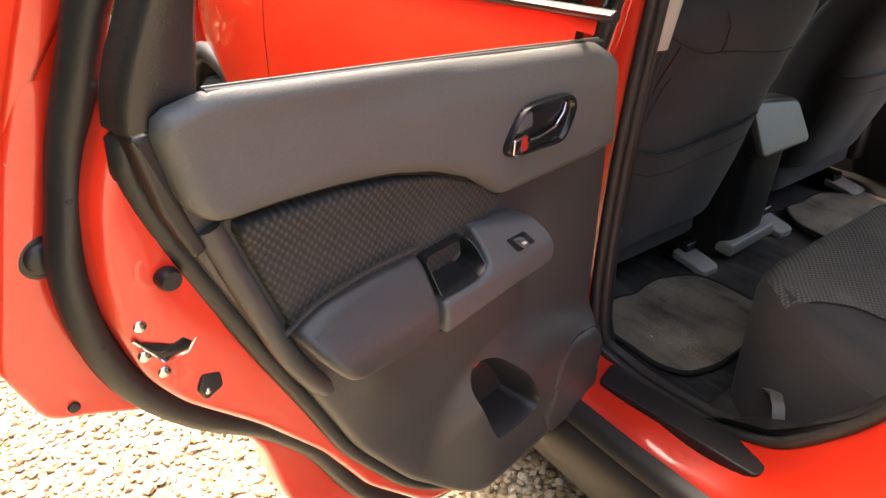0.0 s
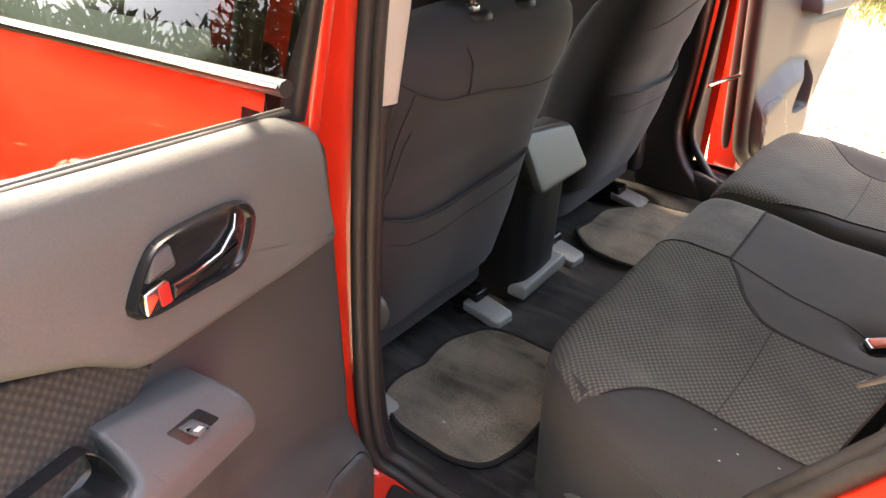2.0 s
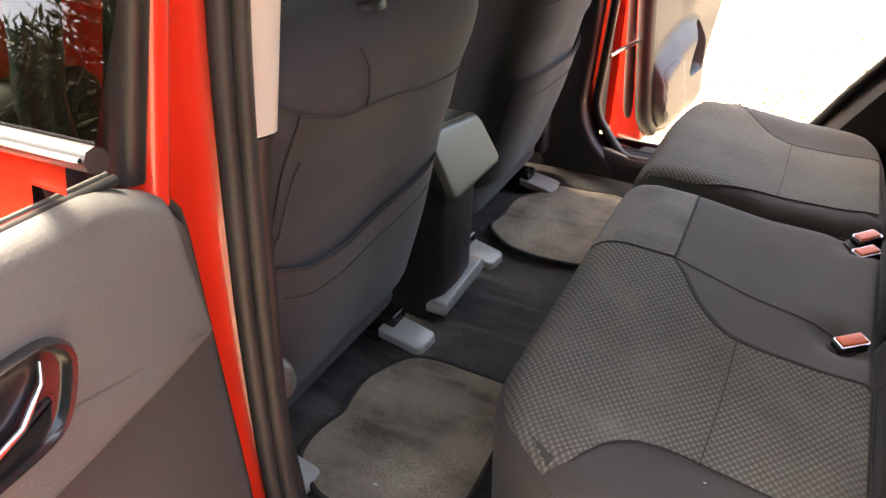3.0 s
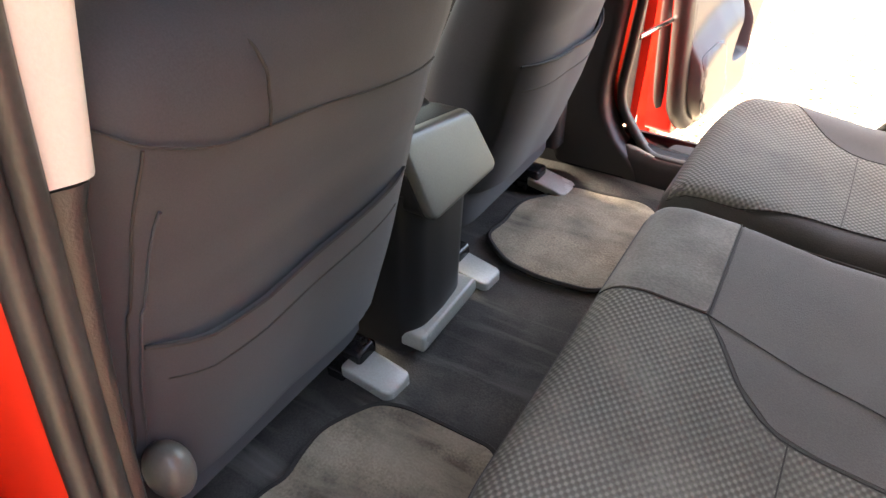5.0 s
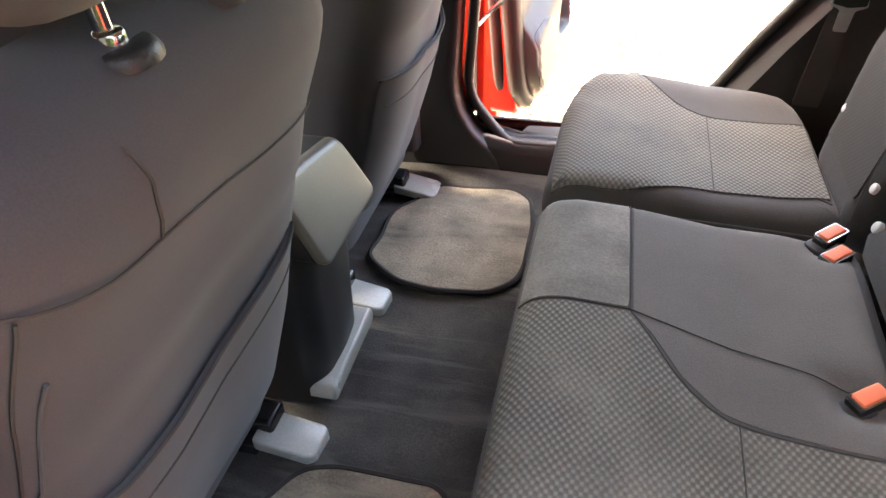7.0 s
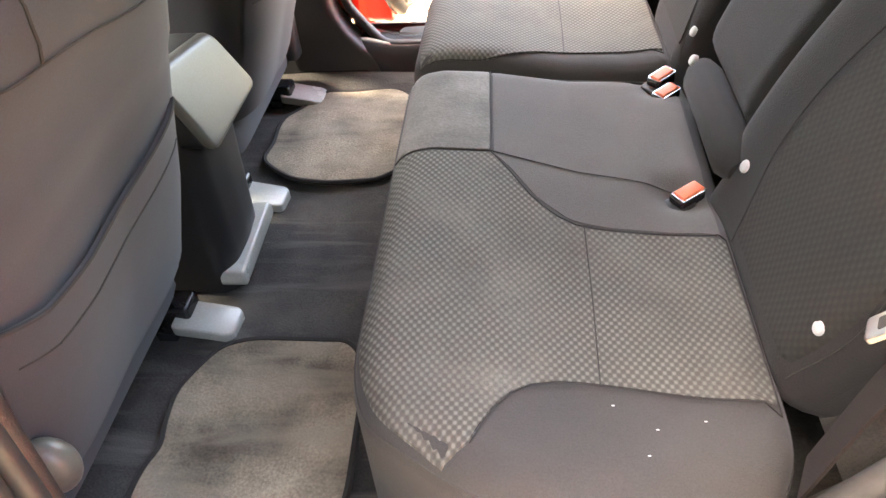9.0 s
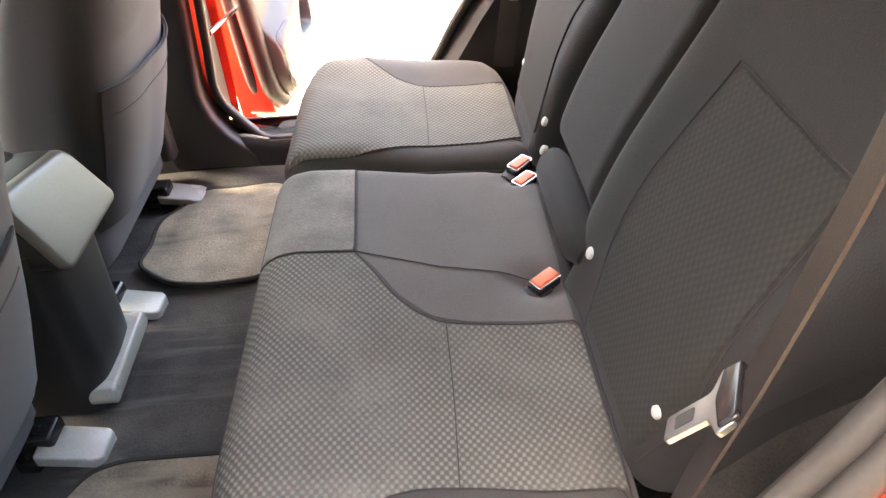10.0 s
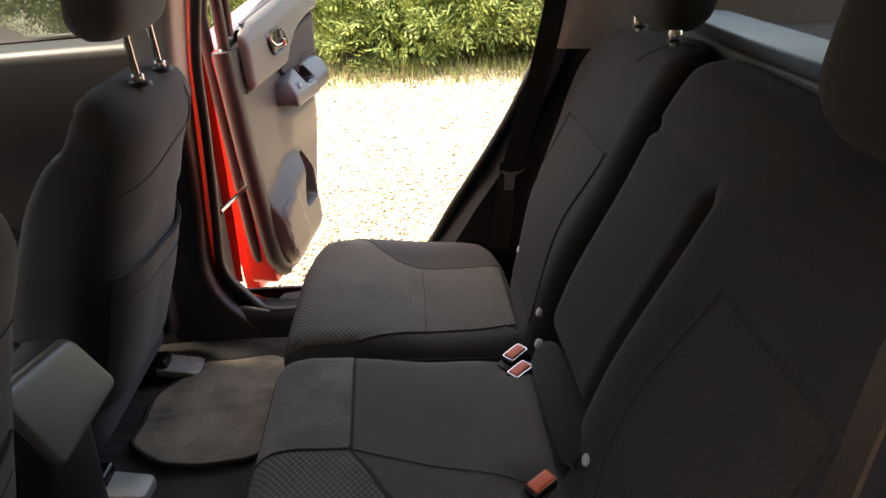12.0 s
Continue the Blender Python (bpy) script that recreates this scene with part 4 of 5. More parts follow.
    speaker = even(rounded([(-0.028, 0.596), (-0.004, 0.607), (0.056, 0.622), (0.092, 0.612), (0.110, 0.580), (0.113, 0.532), (0.138, 0.485), (0.110, 0.440), (0.033, 0.425), (-0.020, 0.465)], 0.02), 60)

    def relief(u, z):
        """The lining swells out below a line that falls from the armrest to the hinge edge; the pocket is sunk into it."""
        zr = float(np.interp(u, [-0.05, 0.0, 0.09, 0.17, 0.23, 0.30, 0.37, 0.5], [0.640, 0.668, 0.705, 0.722, 0.722, 0.700, 0.640, 0.50]))
        swell = step((zr - z) / 0.085) * step((0.40 - u) / 0.14) * step((z - 0.375) / 0.09)
        shelf = 0.020 * step((0.86 - z) / 0.05) * step((z - 0.66) / 0.16) * step((u - 0.14) / 0.10) * step((0.56 - u) / 0.10)
        n = -0.035 + 0.040 * swell + shelf
        return n + (0.004 if inside(speaker, u, z) else 0.0)

    depth = lambda u, z: -0.068 * step(edge_distance(pocket, u, z) / 0.020) if inside(pocket, u, z) else 0.0
    flat = inset(base, 0.012)
    loops = [flat, pocket, inset(pocket, 0.004), inset(pocket, 0.010), inset(pocket, 0.020), speaker, inset(speaker, 0.003), inset(speaker, -0.003)]
    cv, cf = field(loops, 0.011, 0.005)
    at = [P(p.x, p.y, relief(p.x, p.y) + depth(p.x, p.y)) for p in cv]
    sunk = [inside(pocket, *(sum((cv[a] for a in fc), Vector((0, 0))) / len(fc))) for fc in cf]
    rim = loft([[P(u, z, -0.078) for u, z in base], [P(u, z, -0.048) for u, z in base], [P(u, z, relief(u, z) - 0.004) for u, z in inset(base, 0.004)], [P(u, z, relief(u, z)) for u, z in flat]])
    lining = part("lining", *join((at, [fc for fc, k in zip(cf, sunk) if not k]), rim), LINING, door, "black plastic door lining", 60)
    # the pocket is lining plastic too; a darker material paints its shade
    part("pocket", at, [fc for fc, k in zip(cf, sunk) if k], PLASTIC, lining, "deep moulded storage pocket, its shade painted as darker plastic")
    part("lining_edge", *tube([P(u, z, -0.062) for u, z in inset(base, -0.005)], 0.013, 8, True), RUBBER, lining, "black rubber edge of the lining")
    part("speaker_groove", *tube([P(u, z, relief(u, z) - 0.001) for u, z in inset(speaker, -0.002)], 0.0016, 6, True), GLOSS, lining, "thin joint round the speaker cover")
    # padded upper panel
    up = Soft(rounded([(-0.014, 1.088), (-0.012, 1.05), (-0.022, 0.952), (0.119, 0.960), (0.262, 0.968), (0.306, 1.006), (0.372, 1.039), (0.440, 1.060), (0.515, 1.073), (0.581, 1.080), (0.630, 1.082), (0.650, 1.086), (0.666, 1.105), (0.680, 1.175), (0.676, 1.191), (0.632, 1.199), (0.42, 1.171), (0.242, 1.146), (0.044, 1.121)], 0.014), -0.029, lambda u, z: -0.001 - 0.20 * max(0.0, z - belt_z(u) + 0.055) - 0.05 * max(0.0, 0.06 - u), 0.016, P, 130)
    upper = part("upper_panel", *up.body(8), VINYL, door, "grey grained vinyl upper panel")
    edge = [P(u, z, -0.028) for u, z in curve([(-0.03, 0.947), (0.119, 0.955), (0.260, 0.962), (0.306, 1.000), (0.372, 1.034), (0.440, 1.055), (0.515, 1.068), (0.581, 1.075), (0.630, 1.077)], 60, False)]
    part("panel_seam", *tube(edge, 0.0035, 6), SEAM, upper)
    side_cap = rounded([(0.676, 1.172), (0.694, 1.172), (0.680, 1.10), (0.662, 1.048), (0.648, 1.052), (0.662, 1.10)], 0.005)
    part("side_cap", *slab(side_cap, -0.06, -0.029, P, 0.004), PLASTIC, door, "black plastic edge cap")
    # cloth insert
    ins = Soft(rounded([(0.236, 0.953), (0.283, 0.990), (0.354, 1.025), (0.43, 1.048), (0.503, 1.061), (0.624, 1.070), (0.602, 0.998), (0.570, 0.900), (0.52, 0.88), (0.435, 0.88), (0.368, 0.89), (0.304, 0.91)], 0.012), -0.05, lambda u, z: -0.022 + 0.008 * math.exp(-((z - 1.045 - 0.1 * (u - 0.45)) / 0.018) ** 2), 0.006, P, 90)
    part("cloth_insert", *ins.body(6), DOORNET, door, "dotted dark cloth insert")
    ridge = curve([(0.628, 1.072), (0.606, 0.998), (0.574, 0.900), (0.545, 0.84), (0.515, 0.80), (0.480, 0.786)], 24, False)
    part("insert_border", *tube([P(u + 0.014, z, -0.036 - 0.014 * max(0.0, 0.84 - z) / 0.054) for u, z in ridge], 0.0135, 10), LINING, door)
    # armrest pad, switch plate, pull cup
    ease = lambda k: k * k * (3 - 2 * k)
    wedge = lambda z: -0.018 + 0.046 * ease(min(1.0, max(0.0, (0.962 - z) / 0.085)))
    pad_ = Soft(rounded([(0.588, 0.930), (0.566, 0.886), (0.541, 0.852), (0.473, 0.846), (0.404, 0.848), (0.404, 0.90), (0.398, 0.942), (0.472, 0.946), (0.545, 0.944)], 0.016), -0.05, lambda u, z: wedge(z), 0.014, P, 90)
    part("arm_pad", *pad_.body(7), LINING, door, "padded vinyl arm pad")
    part("pad_seam", *tube([P(u, z, -0.014) for u, z in curve([(0.595, 0.933), (0.55, 0.951), (0.472, 0.957), (0.405, 0.953)], 20, False)], 0.003, 6), SEAM, door)
    ap = Soft(rounded([(0.404, 0.846), (0.404, 0.893), (0.336, 0.892), (0.313, 0.899), (0.312, 0.925), (0.316, 0.944), (0.205, 0.922), (0.190, 0.898), (0.183, 0.872), (0.190, 0.853), (0.287, 0.852)], 0.007), -0.05, lambda u, z: wedge(z) + 0.004, 0.007, P, 100)
    arm = part("armrest", *ap.body(4), ARMTOP, door, "satin grey armrest with window switch")
    part("arm_groove", *tube([P(u, z, 0.019) for u, z in ((0.404, 0.846), (0.30, 0.850), (0.20, 0.851), (0.182, 0.862))], 0.0014, 6), SEAM, arm)
    cup = rounded([(0.404, 0.896), (0.336, 0.895), (0.319, 0.901), (0.320, 0.925), (0.328, 0.938), (0.400, 0.938)], 0.008)
    cc = cup.mean(0)
    rows = [[P(u, z, n + k2 * wedge(z)) for u, z in cc + (cup - cc) * k] for k, n, k2 in ((1.02, -0.03, 0), (1.01, 0.002, 1), (0.97, 0.001, 1), (0.94, -0.006, 0.6), (0.90, -0.022, 0.1), (0.3, -0.030, 0))]
    part("pull_cup", *loft(rows, True, False, True), GLOSS, arm, "deep black pull cup")
    top_n = lambda z: wedge(z) + 0.0045
    Q = lambda u, z, n: P(u, z, n + top_n(z))
    part("switch_recess", *slab(rounded([(0.272, 0.915), (0.235, 0.914), (0.224, 0.898), (0.262, 0.898)], 0.003), -0.004, 0.0008, Q, 0.0005), GLOSS, arm, "black switch surround")
    part("window_switch", *slab(rounded([(0.262, 0.913), (0.246, 0.912), (0.237, 0.900), (0.253, 0.900)], 0.003), -0.002, 0.006, Q, 0.003), ARMTOP, arm, "small grey window switch")
    part("switch_mark", *slab([(0.254, 0.908), (0.247, 0.908), (0.244, 0.905), (0.251, 0.905)], 0.0, 0.0068, Q, 0.0003), WHITE, arm)
    # inner handle
    hz = curve([(0.230, 1.077), (0.180, 1.079), (0.134, 1.072), (0.122, 1.052), (0.146, 1.016), (0.200, 1.018), (0.252, 1.024), (0.262, 1.040)], 48)
    hc = hz.mean(0)
    rows = [[P(u, z, n) for u, z in hc + (hz - hc) * k] for k, n in ((1.05, -0.012), (1.05, 0.004), (1.01, 0.008), (0.96, 0.007), (0.93, 0.002), (0.90, 0.0008), (0.3, 0.0004))]
    hd = part("handle_cup", *loft(rows, True, True, True), GLOSS, door, "gloss black handle recess")
    part("lever_pad", *slab(rounded([(0.247, 1.050), (0.214, 1.052), (0.216, 1.074), (0.236, 1.072)], 0.005), 0.0, 0.006, P, 0.003), ARMTOP, hd, "grey finger pad")
    part("lever", *tube([P(0.222, 1.036, 0.005), P(0.200, 1.035, 0.006), P(0.168, 1.038, 0.006), P(0.146, 1.052, 0.004), P(0.140, 1.064, 0.002)], [0.0024, 0.0026, 0.0026, 0.0022, 0.0014], 8), CHROME, hd, "chrome release lever")
    part("lever_face", *slab(rounded([(0.225, 1.022), (0.150, 1.022), (0.142, 1.040), (0.168, 1.036), (0.222, 1.034)], 0.004), 0.0, 0.005, P, 0.003), GLOSS, hd, "black lever face")
    part("lock_tab", *slab(rounded([(0.256, 1.024), (0.254, 1.045), (0.228, 1.047), (0.228, 1.024)], 0.004), 0.0, 0.008, P, 0.003), CHROME, hd, "chrome lock tab")
    part("lock_mark", *slab(rounded([(0.240, 1.026), (0.240, 1.0445), (0.2285, 1.0455), (0.2285, 1.026)], 0.002), 0.002, 0.0088, P, 0.0008), LOCKRED, hd, "red lock mark")
    # latch, stop, plug and clips on the closing edge
    part("bump_stop", *disc(P(0.680, 1.026, -0.068), nrm, 0.0115, 0.022, 24, 0.3), RUBBER, door, "black rubber bump stop")
    part("stop_seat", *disc(P(0.684, 1.036, -0.066), nrm, 0.022, 0.005, 20), RED, door)
    lat = rounded([(0.720, 0.972), (0.700, 0.941), (0.676, 0.938), (0.668, 0.947), (0.676, 0.956), (0.690, 0.952), (0.706, 0.962)], 0.003)
    part("latch", *slab(lat, -0.08, -0.0612, P, 0.001), GLOSS, door, "dark latch slot")
    part("latch_plate", *tube([P(u, z, -0.0635) for u, z in ((0.722, 0.975), (0.700, 0.938), (0.676, 0.935), (0.666, 0.948))], 0.0028, 6), CHROME, door, "bright steel latch edge")
    for u, z in ((0.713, 0.985), (0.716, 0.952), (0.703, 0.925)):
        part("latch_screw", *disc(P(u, z, -0.066), nrm, 0.0065, 0.004, 12), CHROME, door, "bright screw head")
    part("child_lock", *slab(rounded([(0.678, 0.884), (0.670, 0.900), (0.650, 0.893), (0.650, 0.874), (0.671, 0.867)], 0.004), -0.08, -0.060, P, 0.003), RUBBER, door, "black child lock cover")
    part("child_lock_pin", *disc(P(0.668, 0.880, -0.061), nrm, 0.004, 0.004, 10), CHROME, door)
    part("plug", *disc(P(0.756, 1.054, -0.134), nrm, 0.0225, 0.008, 24, 0.5), RUBBER, door, "black rubber plug")
    part("plug_button", *disc(P(0.756, 1.054, -0.130), nrm, 0.015, 0.011, 24, 0.4), RUBBER, door)
    part("drain_plug", *disc(P(0.774, 0.885, -0.134), nrm, 0.006, 0.005, 12), RUBBER, door)
    # check strap on the hinge face
    part("check_strap", *tube([P(-0.030, 0.690, -0.085), (-0.595, s * 0.735, 0.735)], 0.007, 8), CHROME, door, "steel check strap")
    for z in (0.665, 0.715):
        part("strap_bolt", *disc(P(-0.026, z, -0.085), Vector((-U.x, s * U.y, 0)), 0.008, 0.006, 12), CHROME, door)


both(rear_door)


# ---- seats ----
def cushion_top(x, y):
    z = float(np.interp(x, [-0.40, -0.31, -0.23, -0.11, 0.0, 0.10], [0.688, 0.703, 0.699, 0.681, 0.678, 0.684]))
    for c in (-0.345, 0.345):
        z -= 0.010 * math.exp(-((y - c) / 0.11) ** 2 - ((x + 0.10) / 0.14) ** 2)
    z += 0.012 * math.exp(-((abs(y) - 0.57) / 0.045) ** 2)
    for cx, cy in ((0.026, -0.165), (0.038, 0.118)):
        z -= 0.022 * math.exp(-((x - cx) / 0.034) ** 2 - ((y - cy) / 0.030) ** 2)
    return z


FLAT = lambda x, y, z: (x, y, z)


def rear_cushion_wide():
    c = thing("rear_seat", (-0.15, -0.22, 0.42), "wide dark grey cloth rear seat with dotted panels and centre armrest", "car seat", "rear seats")
    sh = Soft(rounded([(-0.375, 0.160), (-0.372, -0.46), (-0.345, -0.535), (-0.25, -0.600), (-0.10, -0.632), (0.03, -0.615), (0.075, -0.53), (0.09, 0.160)], 0.045, 8), 0.415, cushion_top, 0.045, FLAT, 130)
    body = part("cushion_body", *sh.body(12), SHADED_SIDECLOTH, c, "charcoal bolster cloth")
    net = np.vstack([curve([(-0.228, -0.098), (-0.205, -0.132), (-0.170, -0.190), (-0.130, -0.226), (-0.08, -0.238), (0.0, -0.246), (0.062, -0.252)], 30, False),
                     curve([(0.062, -0.490), (-0.02, -0.487), (-0.11, -0.476), (-0.17, -0.482), (-0.208, -0.508), (-0.236, -0.565)], 24, False),
                     curve([(-0.262, -0.583), (-0.328, -0.530), (-0.362, -0.45), (-0.366, -0.30), (-0.367, -0.098)], 24, False)])
    part("dotted_panel", *sh.patch(net, 0.0025, 150, 11), SEATNET, c, "grey dotted woven panel")
    part("centre_panel", *sh.patch(rounded([(-0.226, -0.100), (-0.203, -0.128), (-0.168, -0.186), (-0.128, -0.222), (-0.08, -0.234), (0.0, -0.242), (0.058, -0.248), (0.064, 0.150), (-0.234, 0.150)], 0.006), 0.0012, 130, 16), CLOTH, c, "plain dark grey cloth centre panel")
    front = rounded([(-0.367, -0.094), (-0.228, -0.094), (-0.236, 0.152), (-0.367, 0.152)], 0.006)
    part("front_strip", *sh.patch(front, 0.0025, 70), SUEDE, c, "worn suede-like front strip")
    for pts in (net[:54], [(-0.366, -0.096), (-0.30, -0.096), (-0.228, -0.096)], [(-0.228, -0.096), (-0.231, 0.03), (-0.236, 0.156)], [(-0.228, -0.096), (-0.13, -0.118), (-0.02, -0.142), (0.03, -0.15)], [(-0.108, -0.230), (-0.107, -0.35), (-0.110, -0.477)]):
        ln = curve(pts, 40, False)
        part("seam", *tube(sh.line(ln, 0.0026), 0.0009, 5), SEAM, body)
    rim = inset(sh.loop, 0.006)
    part("welt", *tube([(x, y, cushion_top(x, y) - 0.030) for x, y in rim if y < -0.40 or x < -0.3][:90], 0.004, 6), SHADED_SIDECLOTH, body)
    lint = [(-0.10, -0.500), (-0.062, -0.528), (-0.015, -0.515), (-0.075, -0.56)]
    for x, y in lint:
        part("lint", *ball((x, y, sh.height(x, y) + 0.001), (0.0018, 0.0009, 0.0005), 6, 4), WHITE, body)
    return c


def rear_cushion_narrow():
    c = thing("rear_seat", (-0.15, 0.40, 0.42), "narrow dark grey cloth rear seat with dotted panels", "car seat", "rear seats")
    sh = Soft(rounded([(-0.375, 0.176), (-0.372, 0.50), (-0.345, 0.585), (-0.25, 0.636), (-0.10, 0.652), (0.03, 0.62), (0.075, 0.53), (0.09, 0.176)], 0.045, 8), 0.415, cushion_top, 0.045, FLAT, 130)
    body = part("cushion_body", *sh.body(12), SHADED_SIDECLOTH, c, "charcoal bolster cloth")
    net = np.vstack([curve([(-0.36, 0.19), (-0.25, 0.19), (-0.20, 0.205), (-0.13, 0.226), (0.0, 0.232), (0.062, 0.236)], 30, False),
                     curve([(0.062, 0.478), (-0.02, 0.478), (-0.10, 0.480), (-0.15, 0.498), (-0.19, 0.535), (-0.24, 0.592)], 24, False),
                     curve([(-0.262, 0.605), (-0.328, 0.560), (-0.362, 0.48), (-0.366, 0.30)], 24, False)])
    part("dotted_panel", *sh.patch(net, 0.0025, 150, 11), SEATNET, c, "grey dotted woven panel")
    for pts in (net[:54], [(-0.109, 0.228), (-0.107, 0.35), (-0.109, 0.480)]):
        part("seam", *tube(sh.line(curve(pts, 40, False), 0.0026), 0.0009, 5), SEAM, body)
    part("edge_seam", *tube([(x, y, cushion_top(x, y) - 0.034) for x, y in inset(sh.loop, -0.001) if y < 0.18], 0.003, 6), SEAM, body)
    return c


wide, narrow = rear_cushion_wide(), rear_cushion_narrow()
part("seat_base", *block(-0.355, 0.12, -0.61, 0.63, 0.392, 0.425, 0.02), CARPET, car, "black seat base")

TILT = radians(22)


def lean(y, q, n):
    """Height q up the slope of the rear backrest, n out of it."""
    return (0.084 + (q - 0.083) * math.sin(TILT) - n * math.cos(TILT), y, 0.66 + q * math.cos(TILT) + n * math.sin(TILT))


def rear_backrest(seat, name, label, outline, net, seams, buttons, top):
    sh = Soft(rounded(outline, 0.055, 8), -0.10, top, 0.050, lean, 120)
    b = body = part(name, *sh.body(11), SHADED_BACKCLOTH, seat, label)
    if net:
        part("dotted_panel", *sh.patch(rounded(net, 0.012), 0.0025, 110, 10), SHADED_BACKNET, b, "dark dotted woven panel")
    for pts in seams:
        part("seam", *tube(sh.line(curve(pts, 30, False), 0.0020), 0.0009, 5), SEAM, body)
    for y, q in buttons:
        part("anchor_cover", *disc(lean(y, q, sh.height(y, q) - 0.003), (-math.cos(TILT), 0, math.sin(TILT)), 0.0085, 0.006, 18, 0.4), WHITE, b, "small round white anchor cover")
    return b


def pad_top(c, w):
    return lambda y, q: -0.012 + 0.010 * min(1.0, (abs(y - c) / w) ** 3) + 0.016 * math.exp(-((q - 0.20) / 0.12) ** 2) - 0.010 * max(0.0, q - 0.45) / 0.1


def wide_backrest(seat):
    """The wide backrest: outer place, centre rest folded up between two creases, and one rolled top."""
    loop = even(rounded([(-0.130, -0.02), (-0.465, -0.02), (-0.500, 0.15), (-0.560, 0.32), (-0.600, 0.45), (-0.588, 0.545), (-0.50, 0.580), (-0.20, 0.590), (0.09, 0.596), (0.138, 0.58), (0.150, 0.54), (0.148, 0.12), (0.130, 0.085), (-0.10, 0.085), (-0.128, 0.06)], 0.022, 6), 170)
    crease = lambda y, q: math.exp(-((y + 0.118) / 0.010) ** 2) * step((0.47 - q) / 0.05)
    fold = lambda y, q: math.exp(-((q - 0.462 - 0.02 * (y + 0.11)) / 0.010) ** 2) * step((y + 0.135) / 0.04) * (0.45 + 0.55 * step((y + 0.05) / 0.2))

    def high(y, q):
        d, r = min(edge_distance(loop, y, q), 0.050), 0.050
        n = -0.010 + 0.012 * math.exp(-((q - 0.20) / 0.13) ** 2) - 0.016 * max(0.0, q - 0.46) / 0.12
        n += 0.008 * math.exp(-((abs(y + 0.345) - 0.185) / 0.045) ** 2) * step((0.50 - q) / 0.2)
        return n - 0.020 * crease(y, q) - 0.014 * fold(y, q) - r * (1 - math.sqrt(max(0.0, 1 - (1 - d / r) ** 2)))

    cv, cf = field([loop, inset(loop, 0.003), inset(loop, 0.010), inset(loop, 0.022)], 0.0105, 0.0035)
    at = [lean(p.x, p.y, high(p.x, p.y)) for p in cv]
    mid = [sum((cv[a] for a in f), Vector((0, 0))) / 3 for f in cf]
    centre = [m.x > -0.118 and m.y < 0.462 for m in mid]
    rim = loft([[lean(y, q, -0.10) for y, q in loop], [lean(y, q, high(y, q)) for y, q in loop]], True, True, False)
    b = part("backrest", *join((at, [f for f, k in zip(cf, centre) if not k]), rim), SHADED_BACKCLOTH, seat, "charcoal cloth backrest", 70)
    c = part("centre_backrest", at, [f for f, k in zip(cf, centre) if k], SHADED_BACKCLOTH, seat, "plain centre rest folded up, its cloth darkened for shade", 70)
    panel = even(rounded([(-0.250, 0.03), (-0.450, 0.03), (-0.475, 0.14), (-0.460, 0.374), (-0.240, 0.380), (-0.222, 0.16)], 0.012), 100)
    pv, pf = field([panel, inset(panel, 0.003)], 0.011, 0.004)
    part("dotted_panel", [lean(p.x, p.y, high(p.x, p.y) + (0.0022 if edge_distance(panel, p.x, p.y) > 0.002 else -0.003)) for p in pv], pf, SHADED_BACKNET, b, "dark dotted woven panel")
    for pts in ([(-0.255, 0.02), (-0.220, 0.13), (-0.217, 0.24), (-0.236, 0.382)], [(-0.238, 0.382), (-0.35, 0.378), (-0.464, 0.377)], [(-0.464, 0.377), (-0.478, 0.14), (-0.455, 0.02)]):
        part("seam", *tube([lean(y, q, high(y, q) + 0.002) for y, q in curve(pts, 30, False)], 0.0009, 5), SEAM, b)
    for y, q in ((-0.188, 0.086), (-0.447, 0.090)):
        part("anchor_cover", *disc(lean(y, q, high(y, q) - 0.003), (-math.cos(TILT), 0, math.sin(TILT)), 0.0085, 0.006, 18, 0.4), WHITE, b, "small round white anchor cover")
    return c


cb = wide_backrest(wide)
rear_backrest(narrow, "backrest", "dark grey cloth backrest", [(0.160, -0.02), (0.425, -0.02), (0.470, 0.12), (0.545, 0.28), (0.595, 0.40), (0.602, 0.50), (0.54, 0.572), (0.22, 0.600), (0.155, 0.575)],
                   [(0.195, 0.05), (0.425, 0.05), (0.462, 0.14), (0.486, 0.380), (0.226, 0.381), (0.244, 0.25)],
                   [[(0.180, 0.03), (0.244, 0.23), (0.240, 0.31), (0.223, 0.384)], [(0.223, 0.384), (0.34, 0.384), (0.490, 0.384)], [(0.490, 0.384), (0.483, 0.215), (0.433, 0.088), (0.42, 0.02)], [(0.308, 0.531), (0.254, 0.565), (0.20, 0.588)]],
                   [(0.415, 0.098), (0.185, 0.086)], pad_top(0.36, 0.23))
part("armrest_roll", *tube([lean(-0.175, 0.070, -0.010), lean(-0.15, 0.070, -0.006), lean(0.05, 0.070, -0.006), lean(0.082, 0.070, -0.010)], [0.018, 0.030, 0.030, 0.022], 14), SHADED_BACKCLOTH, cb, "rounded armrest base")
for y in (0.078,):
    part("anchor_cover", *disc(lean(y, 0.083, 0.010), (-math.cos(TILT), 0, math.sin(TILT)), 0.0085, 0.008, 16, 0.4), WHITE, cb, "small round white anchor cover")


part("back_panel", *slab(rounded([(-0.585, -0.02), (0.575, -0.02), (0.575, 0.57), (-0.585, 0.57)], 0.03), -0.125, -0.085, lean, 0.004), CARPET, wide, "black carpeted back panel")


